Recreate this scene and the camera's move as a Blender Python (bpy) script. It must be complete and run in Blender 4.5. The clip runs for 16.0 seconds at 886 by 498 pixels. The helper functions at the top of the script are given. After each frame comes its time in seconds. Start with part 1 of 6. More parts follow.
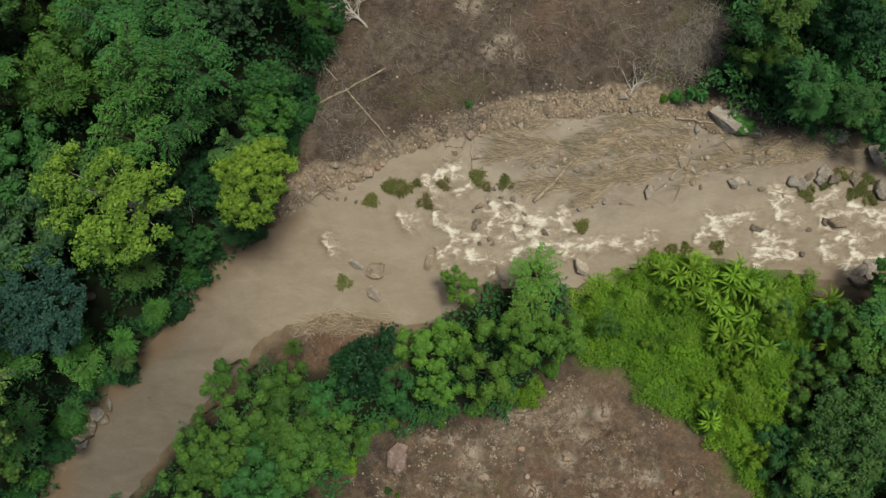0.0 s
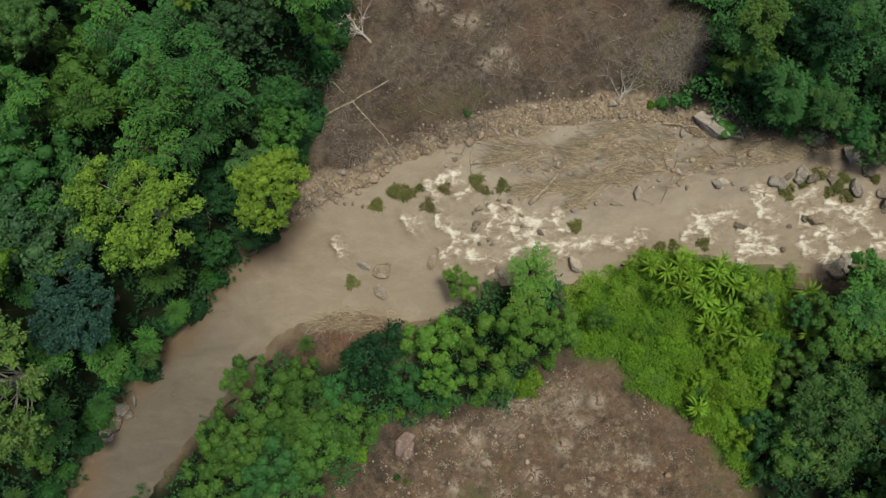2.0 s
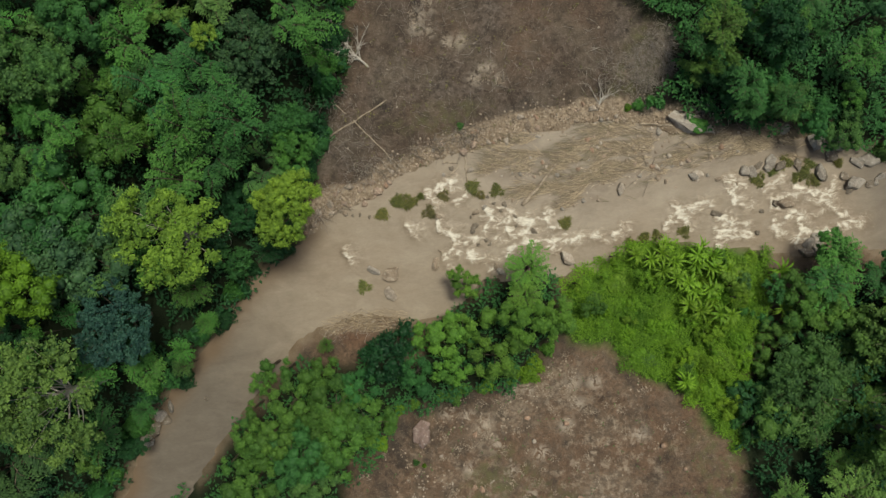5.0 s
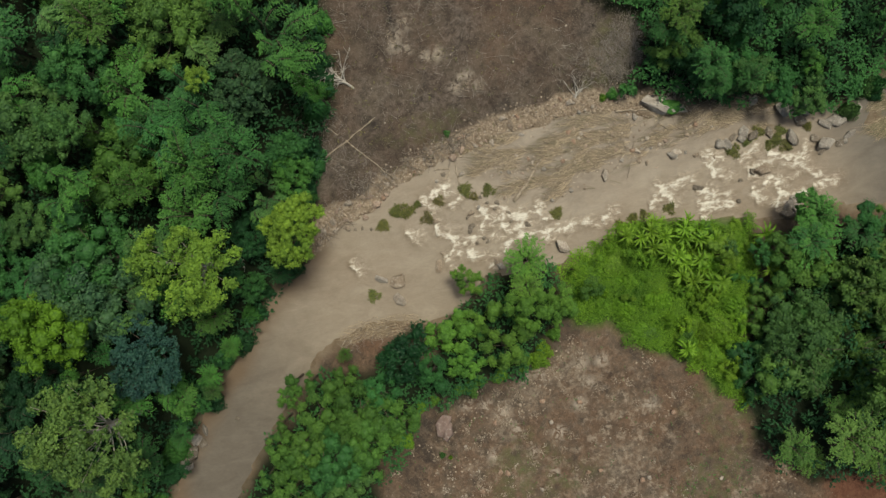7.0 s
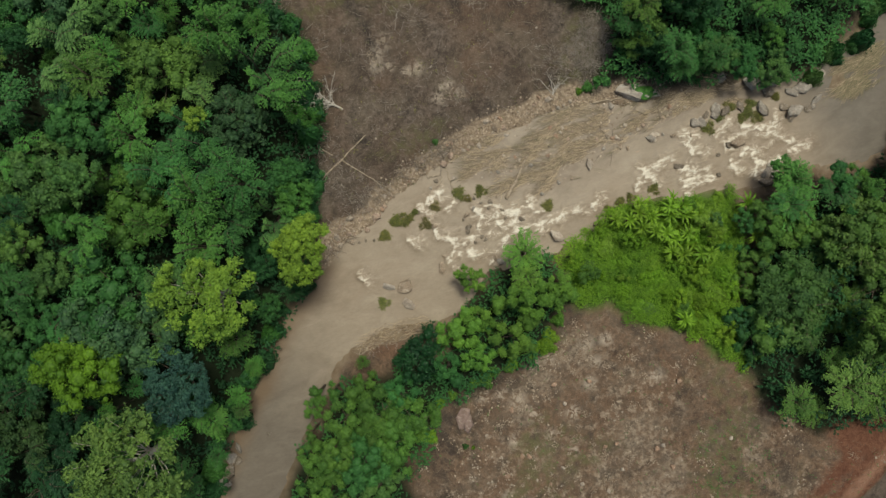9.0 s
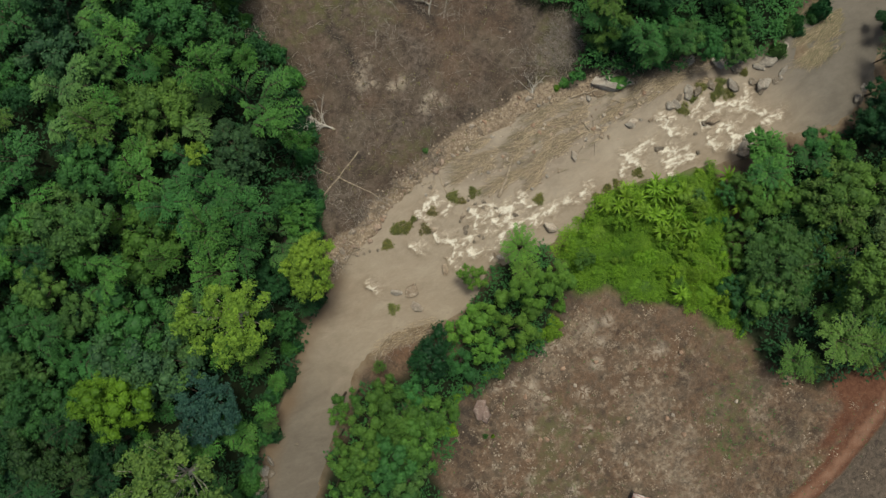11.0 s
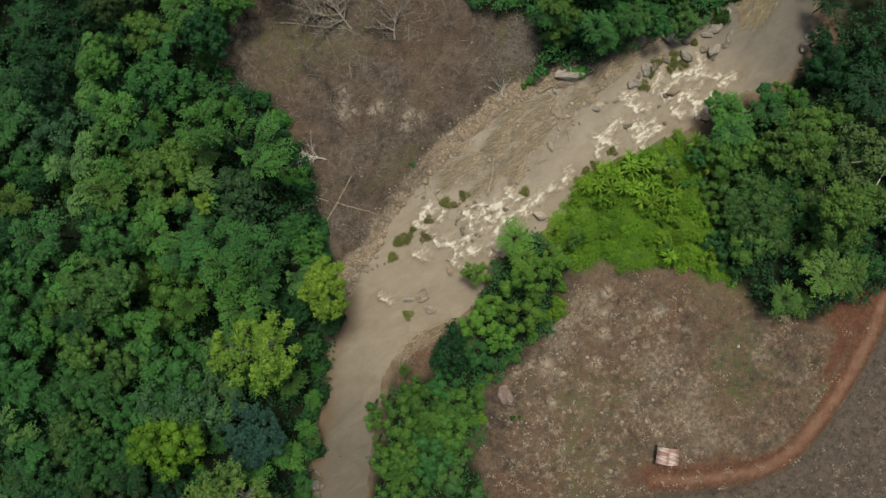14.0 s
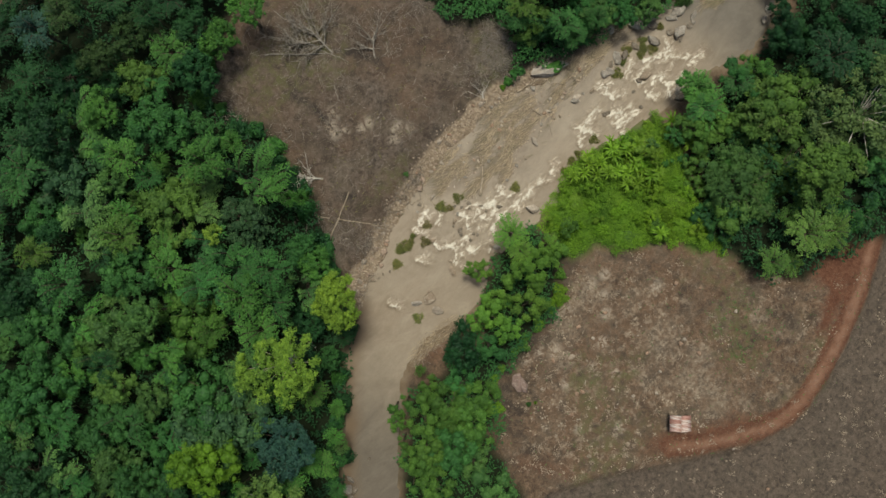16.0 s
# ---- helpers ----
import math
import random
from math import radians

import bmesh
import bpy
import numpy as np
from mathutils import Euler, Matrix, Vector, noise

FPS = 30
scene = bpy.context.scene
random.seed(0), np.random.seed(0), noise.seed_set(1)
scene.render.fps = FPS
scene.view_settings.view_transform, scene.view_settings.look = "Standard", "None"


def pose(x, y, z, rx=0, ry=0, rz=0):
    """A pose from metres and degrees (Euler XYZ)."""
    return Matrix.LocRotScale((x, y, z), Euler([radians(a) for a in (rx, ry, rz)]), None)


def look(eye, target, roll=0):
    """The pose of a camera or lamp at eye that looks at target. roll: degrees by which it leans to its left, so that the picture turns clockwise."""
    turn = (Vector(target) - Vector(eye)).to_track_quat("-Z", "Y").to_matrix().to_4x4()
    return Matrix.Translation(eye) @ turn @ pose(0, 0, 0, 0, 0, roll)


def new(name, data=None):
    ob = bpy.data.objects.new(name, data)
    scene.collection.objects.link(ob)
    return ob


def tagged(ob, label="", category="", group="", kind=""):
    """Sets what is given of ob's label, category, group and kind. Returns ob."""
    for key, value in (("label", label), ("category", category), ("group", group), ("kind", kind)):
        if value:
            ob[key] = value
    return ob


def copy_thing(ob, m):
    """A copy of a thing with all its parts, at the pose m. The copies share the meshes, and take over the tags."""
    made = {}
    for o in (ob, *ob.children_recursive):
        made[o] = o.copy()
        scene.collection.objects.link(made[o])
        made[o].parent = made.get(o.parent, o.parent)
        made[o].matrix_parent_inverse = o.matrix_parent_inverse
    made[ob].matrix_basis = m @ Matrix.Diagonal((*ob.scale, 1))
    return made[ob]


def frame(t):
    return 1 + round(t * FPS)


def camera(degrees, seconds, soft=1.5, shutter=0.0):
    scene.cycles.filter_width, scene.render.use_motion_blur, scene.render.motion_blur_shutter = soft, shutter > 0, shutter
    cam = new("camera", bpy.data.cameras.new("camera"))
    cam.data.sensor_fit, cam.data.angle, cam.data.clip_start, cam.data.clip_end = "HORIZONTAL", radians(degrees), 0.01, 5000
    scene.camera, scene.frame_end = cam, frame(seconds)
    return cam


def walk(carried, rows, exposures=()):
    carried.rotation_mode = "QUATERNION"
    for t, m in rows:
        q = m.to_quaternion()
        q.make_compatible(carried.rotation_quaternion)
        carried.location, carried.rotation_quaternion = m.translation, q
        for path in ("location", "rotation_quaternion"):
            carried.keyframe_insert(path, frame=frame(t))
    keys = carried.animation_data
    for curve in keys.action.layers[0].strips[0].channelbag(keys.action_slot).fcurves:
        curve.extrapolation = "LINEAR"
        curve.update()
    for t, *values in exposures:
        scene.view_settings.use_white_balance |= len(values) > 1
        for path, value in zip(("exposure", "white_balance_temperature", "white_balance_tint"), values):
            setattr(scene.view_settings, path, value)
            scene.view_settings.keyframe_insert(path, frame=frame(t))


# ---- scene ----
# The camera: a drone that looks straight down, climbs and turns slowly clockwise.
cam = camera(65.0, 16.0)
ROWS = [
    (0.0, 0.583, 0.282, 62.000, 0.020, 0.038, -0.662),
    (0.5, 0.561, 0.283, 62.940, 0.021, 0.064, -0.685),
    (1.0, 0.540, 0.290, 63.956, 0.024, 0.089, -0.907),
    (1.5, 0.523, 0.303, 64.892, 0.026, 0.115, -1.148),
    (2.0, 0.508, 0.321, 65.914, 0.030, 0.140, -1.499),
    (2.5, 0.496, 0.344, 66.860, 0.034, 0.165, -1.858),
    (3.0, 0.488, 0.371, 67.879, 0.039, 0.191, -2.277),
    (3.5, 0.483, 0.401, 68.822, 0.045, 0.217, -2.685),
    (4.0, 0.481, 0.434, 69.844, 0.051, 0.243, -3.203),
    (6.5, 0.536, 0.616, 74.640, 0.093, 0.384, -9.691),
    (7.0, 0.560, 0.651, 75.651, 0.103, 0.416, -11.684),
    (7.5, 0.589, 0.683, 76.571, 0.114, 0.450, -13.388),
    (8.0, 0.623, 0.712, 77.582, 0.125, 0.487, -15.150),
    (8.5, 0.662, 0.738, 78.512, 0.137, 0.525, -16.601),
    (9.0, 0.707, 0.758, 79.521, 0.150, 0.567, -18.132),
    (11.5, 1.009, 0.755, 84.322, 0.221, 0.832, -25.871),
    (12.0, 1.087, 0.727, 85.331, 0.236, 0.899, -27.475),
    (12.5, 1.170, 0.687, 86.255, 0.252, 0.972, -28.998),
    (13.0, 1.258, 0.635, 87.270, 0.269, 1.051, -30.689),
    (13.5, 1.353, 0.570, 88.209, 0.285, 1.137, -32.258),
    (14.0, 1.453, 0.490, 89.229, 0.302, 1.231, -33.926),
    (14.5, 1.559, 0.394, 90.159, 0.320, 1.332, -35.431),
    (15.0, 1.671, 0.282, 91.186, 0.337, 1.442, -37.204),
    (15.5, 1.789, 0.152, 92.137, 0.355, 1.561, -38.755),
    (16.0, 1.913, 0.003, 93.166, 0.373, 1.690, -40.564),
]
EXPOSURE = 0.0
walk(cam, [(t, pose(x, y, z, rx, ry, rz)) for t, x, y, z, rx, ry, rz in ROWS],
     exposures=[(0.0, EXPOSURE, 6800, 0), (16.0, EXPOSURE, 6800, 0)])

# ---- light: a bright overcast sky with a soft, high sun ----
SUN_EL, SUN_AZ = 73.0, 42.0
world = bpy.data.worlds.new("overcast_sky")
scene.world = world
world.use_nodes = True
wn = world.node_tree.nodes
wl = world.node_tree.links
sky = wn.new("ShaderNodeTexSky")
sky.sky_type = "NISHITA"
sky.sun_disc = False
sky.sun_elevation = radians(SUN_EL)
sky.sun_rotation = radians(SUN_AZ)
sky.dust_density = 4.0
wl.new(sky.outputs[0], wn["Background"].inputs[0])
wn["Background"].inputs[1].default_value = 0.080
sun = new("sun", bpy.data.lights.new("sun", "SUN"))
sun.data.energy = 2.7
sun.data.angle = radians(14)
sun.data.color = (1.0, 0.96, 0.88)
sun.matrix_world = look((60 * math.cos(radians(SUN_EL)) * math.sin(radians(SUN_AZ)),
                         60 * math.cos(radians(SUN_EL)) * math.cos(radians(SUN_AZ)),
                         60 * math.sin(radians(SUN_EL))), (0, 0, 0))


# ---- materials ----
class Nodes:
    """Short hand for one node material."""

    def __init__(self, name):
        self.mat = bpy.data.materials.new(name)
        self.mat.use_nodes = True
        self.n = self.mat.node_tree.nodes
        self.l = self.mat.node_tree.links
        self.bsdf = self.n["Principled BSDF"]
        self.out = self.n["Material Output"]
        self.pos = self.n.new("ShaderNodeTexCoord").outputs["Object"]

    def put(self, socket, value):
        if isinstance(value, (int, float)):
            socket.default_value = value
        elif isinstance(value, tuple):
            socket.default_value = (*value, 1.0)
        else:
            self.l.new(value, socket)

    def world(self):
        return self.n.new("ShaderNodeNewGeometry").outputs["Position"]

    def noise(self, scale, detail=4.0, rough=0.55, at=None, warp=0.0):
        k = self.n.new("ShaderNodeTexNoise")
        self.l.new(at or self.pos, k.inputs["Vector"])
        k.inputs["Scale"].default_value = scale
        k.inputs["Detail"].default_value = detail
        k.inputs["Roughness"].default_value = rough
        k.inputs["Distortion"].default_value = warp
        return k.outputs["Fac"]

    def stretch(self, scale, at=None, turn=0.0):
        k = self.n.new("ShaderNodeMapping")
        self.l.new(at or self.pos, k.inputs["Vector"])
        k.inputs["Scale"].default_value = scale
        k.inputs["Rotation"].default_value = (0, 0, radians(turn))
        return k.outputs["Vector"]

    def ramp(self, fac, lo, hi, a=0.0, b=1.0):
        k = self.n.new("ShaderNodeMapRange")
        self.put(k.inputs["Value"], fac)
        for i, v in zip((1, 2, 3, 4), (lo, hi, a, b)):
            k.inputs[i].default_value = v
        return k.outputs[0]

    def math(self, op, a, b=0.0):
        k = self.n.new("ShaderNodeMath")
        k.operation = op
        self.put(k.inputs[0], a)
        self.put(k.inputs[1], b)
        return k.outputs[0]

    def mix(self, fac, a, b, how="MIX"):
        k = self.n.new("ShaderNodeMix")
        k.data_type = "RGBA"
        k.blend_type = how
        self.put(k.inputs["Factor"], fac)
        self.put(k.inputs[6], a)
        self.put(k.inputs[7], b)
        return k.outputs[2]

    def attr(self, name):
        k = self.n.new("ShaderNodeAttribute")
        k.attribute_name = name
        return k.outputs["Fac"]

    def rand(self):
        return self.n.new("ShaderNodeObjectInfo").outputs["Random"]

    def tint(self):
        return self.n.new("ShaderNodeObjectInfo").outputs["Color"]

    def bump(self, height, strength, distance):
        k = self.n.new("ShaderNodeBump")
        k.inputs["Strength"].default_value = strength
        k.inputs["Distance"].default_value = distance
        self.l.new(height, k.inputs["Height"])
        self.l.new(k.outputs[0], self.bsdf.inputs["Normal"])

    def done(self, colour, rough=0.8, spec=0.3):
        self.put(self.bsdf.inputs["Base Color"], colour)
        self.put(self.bsdf.inputs["Roughness"], rough)
        self.bsdf.inputs["Specular IOR Level"].default_value = spec
        return self.mat


def leaf_material(name, gloss=0.55, through_light=0.14):
    m = Nodes(name)
    tone = m.attr("tone")
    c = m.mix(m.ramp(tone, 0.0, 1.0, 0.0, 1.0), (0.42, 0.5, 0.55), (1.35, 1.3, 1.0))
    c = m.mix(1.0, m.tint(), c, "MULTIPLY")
    grain = m.noise(4.2, 5.0, 0.7)
    c = m.mix(1.0, c, m.mix(m.ramp(grain, 0.34, 0.66), (0.62, 0.68, 0.72), (1.32, 1.26, 1.12)), "MULTIPLY")
    m.bump(grain, 0.55, 0.10)
    m.done(c, gloss, 0.22)
    t = m.n.new("ShaderNodeBsdfTranslucent")
    m.l.new(c, t.inputs[0])
    s = m.n.new("ShaderNodeMixShader")
    s.inputs[0].default_value = through_light
    m.l.new(m.bsdf.outputs[0], s.inputs[1])
    m.l.new(t.outputs[0], s.inputs[2])
    m.l.new(s.outputs[0], m.out.inputs[0])
    return m.mat


def bark_material(name, dark, light):
    m = Nodes(name)
    n = m.noise(3.0, 6.0, at=m.stretch((1, 1, 0.25)))
    c = m.mix(m.ramp(n, 0.35, 0.65), dark, light)
    m.bump(n, 0.5, 0.03)
    return m.done(c, 0.9, 0.15)


def rock_material():
    m = Nodes("river_stone")
    a = m.noise(1.6, 5.0)
    b = m.noise(9.0, 6.0, 0.65)
    c = m.mix(m.ramp(a, 0.35, 0.65), m.mix(1.0, m.tint(), (0.72, 0.68, 0.66), "MULTIPLY"), m.tint())
    c = m.mix(m.ramp(b, 0.5, 0.7, 0.0, 0.7), c, (0.10, 0.085, 0.065))
    c = m.mix(m.ramp(m.noise(3.0, 5.0, 0.7), 0.55, 0.68, 0.0, 0.7), c, (0.50, 0.45, 0.38))
    m.bump(b, 0.6, 0.05)
    return m.done(c, 0.85, 0.25)


def ground_material():
    """Dry soil, shaded humus, gravel, red earth, burnt earth, a grove shadow and grass, laid out by masks on the sheet.
    """
    m = Nodes("earth")
    p = m.world()
    big, mid, fine = m.noise(0.12, 4.0, at=p), m.noise(0.7, 5.0, 0.6, at=p), m.noise(4.5, 6.0, 0.7, at=p)
    blot = m.noise(1.7, 7.0, 0.72, at=p, warp=0.6)
    c = m.mix(m.ramp(blot, 0.38, 0.62), (0.066, 0.043, 0.030), (0.205, 0.138, 0.093))
    c = m.mix(m.math("MULTIPLY", m.attr("ashen"), 0.85), c, m.mix(m.ramp(blot, 0.38, 0.62), (0.046, 0.038, 0.033), (0.165, 0.136, 0.116)))
    c = m.mix(m.ramp(big, 0.38, 0.62, 0.0, 0.55), c, (0.150, 0.090, 0.058))
    c = m.mix(m.ramp(m.noise(0.35, 5.0, 0.65, at=p), 0.48, 0.66, 0.0, 0.7), c, (0.175, 0.138, 0.102))
    c = m.mix(m.ramp(m.noise(0.22, 6.0, 0.7, at=m.stretch((1, 1, 1), p, 40)), 0.50, 0.64, 0.0, 0.55), c, (0.062, 0.046, 0.036))
    c = m.mix(m.ramp(mid, 0.50, 0.66, 0.0, 0.75), c, (0.052, 0.038, 0.030))
    c = m.mix(m.ramp(fine, 0.52, 0.74, 0.0, 0.6), c, (0.045, 0.034, 0.026))
    c = m.mix(m.math("MULTIPLY", m.attr("ash"), m.ramp(m.noise(1.0, 8.0, 0.8, at=p), 0.52, 0.66)), c, (0.36, 0.283, 0.213))
    c = m.mix(m.ramp(m.noise(2.4, 8.0, 0.75, at=p, warp=0.4), 0.57, 0.68, 0.0, 0.6), c, (0.034, 0.027, 0.022))
    # burn lines, and the south grove's cast shadow painted into the soil colour
    c = m.mix(m.math("MULTIPLY", m.attr("burn_shadow"), m.ramp(mid, 0.35, 0.6, 0.4, 0.9)), c, (0.030, 0.026, 0.024))
    c = m.mix(m.math("MULTIPLY", m.attr("white"), m.ramp(m.noise(1.1, 6.0, 0.6, at=p, warp=1.6), 0.45, 0.52)), c, (0.44, 0.368, 0.295))
    c = m.mix(m.math("MULTIPLY", m.attr("pale"), m.ramp(m.noise(2.0, 9.0, 0.82, at=p), 0.45, 0.60, 0.1, 0.8)), c, (0.335, 0.268, 0.205))
    c = m.mix(m.ramp(m.noise(6.0, 6.0, 0.8, at=p), 0.56, 0.70, 0.0, 0.55), c, (0.30, 0.24, 0.185))
    c = m.mix(m.math("MULTIPLY", m.attr("weed"), m.ramp(m.noise(0.9, 6.0, 0.7, at=p), 0.45, 0.62, 0.0, 0.85)), c, (0.115, 0.108, 0.052))
    red = m.mix(m.ramp(blot, 0.3, 0.7), (0.078, 0.033, 0.021), (0.178, 0.086, 0.054))
    c = m.mix(m.ramp(m.math("ADD", m.attr("red"), m.math("MULTIPLY", blot, 0.5)), 0.55, 1.05), c, red)
    c = m.mix(m.math("MULTIPLY", m.attr("path"), 0.6), c, m.mix(m.ramp(mid, 0.35, 0.65), (0.215, 0.112, 0.072), (0.33, 0.195, 0.135)))
    c = m.mix(m.attr("char"), c, m.mix(m.ramp(blot, 0.35, 0.66), (0.050, 0.040, 0.034), (0.150, 0.118, 0.094)))
    gravel = m.mix(m.ramp(m.noise(2.6, 6.0, 0.7, at=p), 0.36, 0.64), (0.165, 0.12, 0.085), (0.42, 0.33, 0.24))
    c = m.mix(m.ramp(m.math("ADD", m.attr("gravel"), m.math("MULTIPLY", fine, 0.35)), 0.38, 0.7), c, gravel)
    c = m.mix(m.attr("wet"), c, m.mix(m.ramp(mid, 0.35, 0.65), (0.16, 0.115, 0.075), (0.235, 0.18, 0.128)))
    # humus floor; shade of the gaps under the trees put into its near-black colour
    c = m.mix(m.attr("shaded_humus"), c, m.mix(fine, (0.008, 0.014, 0.007), (0.019, 0.026, 0.012)))
    c = m.mix(m.attr("grass"), c, m.mix(fine, (0.03, 0.085, 0.012), (0.085, 0.19, 0.02)))
    m.bump(m.math("ADD", m.math("MULTIPLY", mid, 0.6), fine), 0.9, 0.18)
    return m.done(c, 0.95, 0.12)


def water_material():
    m = Nodes("muddy_water")
    p = m.world()
    flow = m.stretch((0.5, 1.0, 1.0), p, -8)
    sw = m.noise(0.5, 4.0, 0.6, at=flow, warp=0.8)
    c = m.mix(m.ramp(sw, 0.3, 0.7), (0.238, 0.187, 0.136), (0.305, 0.247, 0.184))
    c = m.mix(m.ramp(m.noise(0.16, 4.0, 0.6, at=m.stretch((0.5, 1.0, 1.0), p, -8), warp=0.5), 0.45, 0.68, 0.0, 0.5), c, (0.226, 0.167, 0.117))
    c = m.mix(m.math("MULTIPLY", m.attr("shallow"), m.ramp(m.noise(1.9, 8.0, 0.75, at=flow, warp=0.6), 0.36, 0.60, 0.3, 1.0)), c, (0.172, 0.128, 0.093))
    # darker, greyer water by place along the river, independent of the bed's depth
    c = m.mix(m.attr("deep"), c, m.mix(m.ramp(sw, 0.3, 0.7), (0.104, 0.088, 0.071), (0.145, 0.123, 0.100)))
    # light and dark of ripples painted into the colour as streaks
    c = m.mix(1.0, c, m.mix(m.noise(2.4, 7.0, 0.7, at=flow, warp=1.2), (0.78, 0.78, 0.79), (1.2, 1.2, 1.2)), "MULTIPLY")
    c = m.mix(m.attr("silt"), c, (0.150, 0.098, 0.058))
    n = m.noise(1.7, 8.0, 0.68, at=m.stretch((0.55, 1.0, 1.0), p, -8), warp=0.8)
    fo = m.attr("foam")
    v = m.math("ADD", m.math("MULTIPLY", fo, 1.25), m.math("MULTIPLY", m.math("SUBTRACT", n, 0.52), 2.7))
    haze = m.math("MULTIPLY", m.ramp(v, 0.15, 0.6), m.ramp(fo, 0.04, 0.3))
    f = m.math("MULTIPLY", m.ramp(v, 0.46, 0.92), m.ramp(fo, 0.1, 0.32))
    lump = m.noise(1.1, 5.0, 0.6, at=m.stretch((0.75, 1.0, 1.0), p, -8), warp=0.8)
    # hollows of the rapids darkened in colour, as relief shading
    c = m.mix(m.math("MULTIPLY", m.ramp(fo, 0.04, 0.3), m.ramp(lump, 0.60, 0.40, 0.0, 0.6)), c, (0.165, 0.122, 0.082))
    c = m.mix(haze, c, (0.36, 0.29, 0.22))
    c = m.mix(f, c, (0.70, 0.645, 0.55))
    m.bump(m.math("ADD", m.math("MULTIPLY", f, 0.9), m.noise(2.2, 4.0, 0.6, at=flow, warp=0.6)), 0.3, 0.08)
    rap = m.n.new("ShaderNodeBump")
    rap.inputs["Strength"].default_value = 0.55
    rap.inputs["Distance"].default_value = 0.35
    m.l.new(m.math("MULTIPLY", lump, m.ramp(fo, 0.0, 0.45)), rap.inputs["Height"])
    m.l.new(m.bsdf.inputs["Normal"].links[0].from_socket, rap.inputs["Normal"])
    m.l.new(rap.outputs[0], m.bsdf.inputs["Normal"])
    return m.done(c, m.ramp(f, 0, 1, 0.42, 0.85), 0.16)


LEAF = leaf_material("leaf")
GLOSSY_LEAF = leaf_material("glossy_leaf", 0.4, 0.15)
BARK = bark_material("bark", (0.045, 0.034, 0.025), (0.16, 0.13, 0.10))
PALE_BARK = bark_material("bleached_wood", (0.31, 0.27, 0.23), (0.60, 0.55, 0.49))
LOG_WOOD = bark_material("weathered_log", (0.19, 0.145, 0.10), (0.44, 0.36, 0.275))
GREY_BARK = bark_material("grey_dead_wood", (0.13, 0.112, 0.095), (0.36, 0.32, 0.275))
STONE = rock_material()
EARTH = ground_material()
WATER = water_material()


def straw_material(name, a, b):
    m = Nodes(name)
    c = m.mix(m.attr("tone"), a, b)
    return m.done(c, 0.85, 0.2)


REED = straw_material("dead_reed", (0.16, 0.120, 0.080), (0.46, 0.36, 0.245))
OLIVE_REED = straw_material("olive_reed", (0.10, 0.088, 0.052), (0.23, 0.195, 0.120))
GREY_TWIG = straw_material("grey_twig", (0.13, 0.105, 0.09), (0.36, 0.315, 0.27))
TWIG = straw_material("dry_twig", (0.045, 0.034, 0.027), (0.27, 0.22, 0.175))


# ---- the plan ----
NORTH_BANK = [(-37.3, -27.4), (-33.9, -20.4), (-32.4, -15.9), (-29.5, -12.4), (-26.5, -8.9), (-23.9, -5.9), (-22.1, -3.4), (-20.1, -1.4), (-17.3, 0.6), (-13.7, 3.3), (-10.7, 5.3), (-6.6, 6.6), (-4.1, 8.2), (-1.6, 9.3), (1.5, 10.0), (4.0, 10.4), (6.5, 11.3), (9.5, 12.0), (13.6, 12.1), (17.6, 12.2), (21.6, 11.8), (24.6, 10.4), (28.2, 9.8), (31.7, 9.8), (35.7, 8.6)] + [(33.5, 9.4), (37.2, 8.8), (41.5, 8.0), (45.8, 7.1), (48.5, 8.4), (52.5, 9.3), (58.0, 13.5), (66.6, 19.0)]
SOUTH_BANK = [(-30.7, -27.5), (-27.4, -20.7), (-24.6, -17.5), (-22.5, -15.0), (-20.2, -12.5), (-17.4, -9.5), (-16.1, -7.4), (-12.8, -6.3), (-10.3, -5.4), (-6.8, -6.3), (-3.8, -6.6), (0.3, -5.7), (4.8, -2.7), (7.9, -2.8), (11.4, -2.8), (15.4, -3.1), (17.2, -1.8), (20.5, -0.2), (24.5, -0.7), (28.0, -1.7), (32.5, -2.4), (36.6, -3.1)] + [(37.7, -3.1), (39.8, -1.5), (44.0, -3.2), (48.3, -3.9), (52.2, -3.3), (54.5, -1.3), (57.1, 2.0), (60.7, 4.8), (65.8, 9.1), (74.4, 14.6)]
RIVER = NORTH_BANK + SOUTH_BANK[::-1]
UPPER_REEDS = [(46.3, 4.5), (48.3, 3.4), (50.6, 3.7), (54.3, 5.2), (55.2, 8.2), (51.4, 8.0), (48.1, 7.0)]
REED_BAR = [(4.0, 10.4), (9.5, 12.0), (17.6, 12.2), (21.6, 11.8), (24.6, 10.4), (31.7, 9.8), (39.7, 8.2), (39.7, 7.5), (31.6, 7.0), (28.1, 6.1), (21.6, 5.1), (15.5, 3.0), (9.5, 4.8), (5.5, 7.4)]
GRAVEL_LINE = [(-13.7, 4.0), (-10.7, 6.0), (-6.6, 7.2), (-4.1, 9.0), (-0.5, 10.4), (4.0, 11.7), (9.6, 12.8), (15.6, 13.0), (20.6, 12.5), (25.7, 11.9), (29.2, 11.4)]
SPIT = [(-13.9, -6.9), (-10.8, -5.4), (-6.3, -5.4), (-1.7, -6.2), (-0.8, -7.7), (-4.8, -9.7), (-10.9, -9.6)]
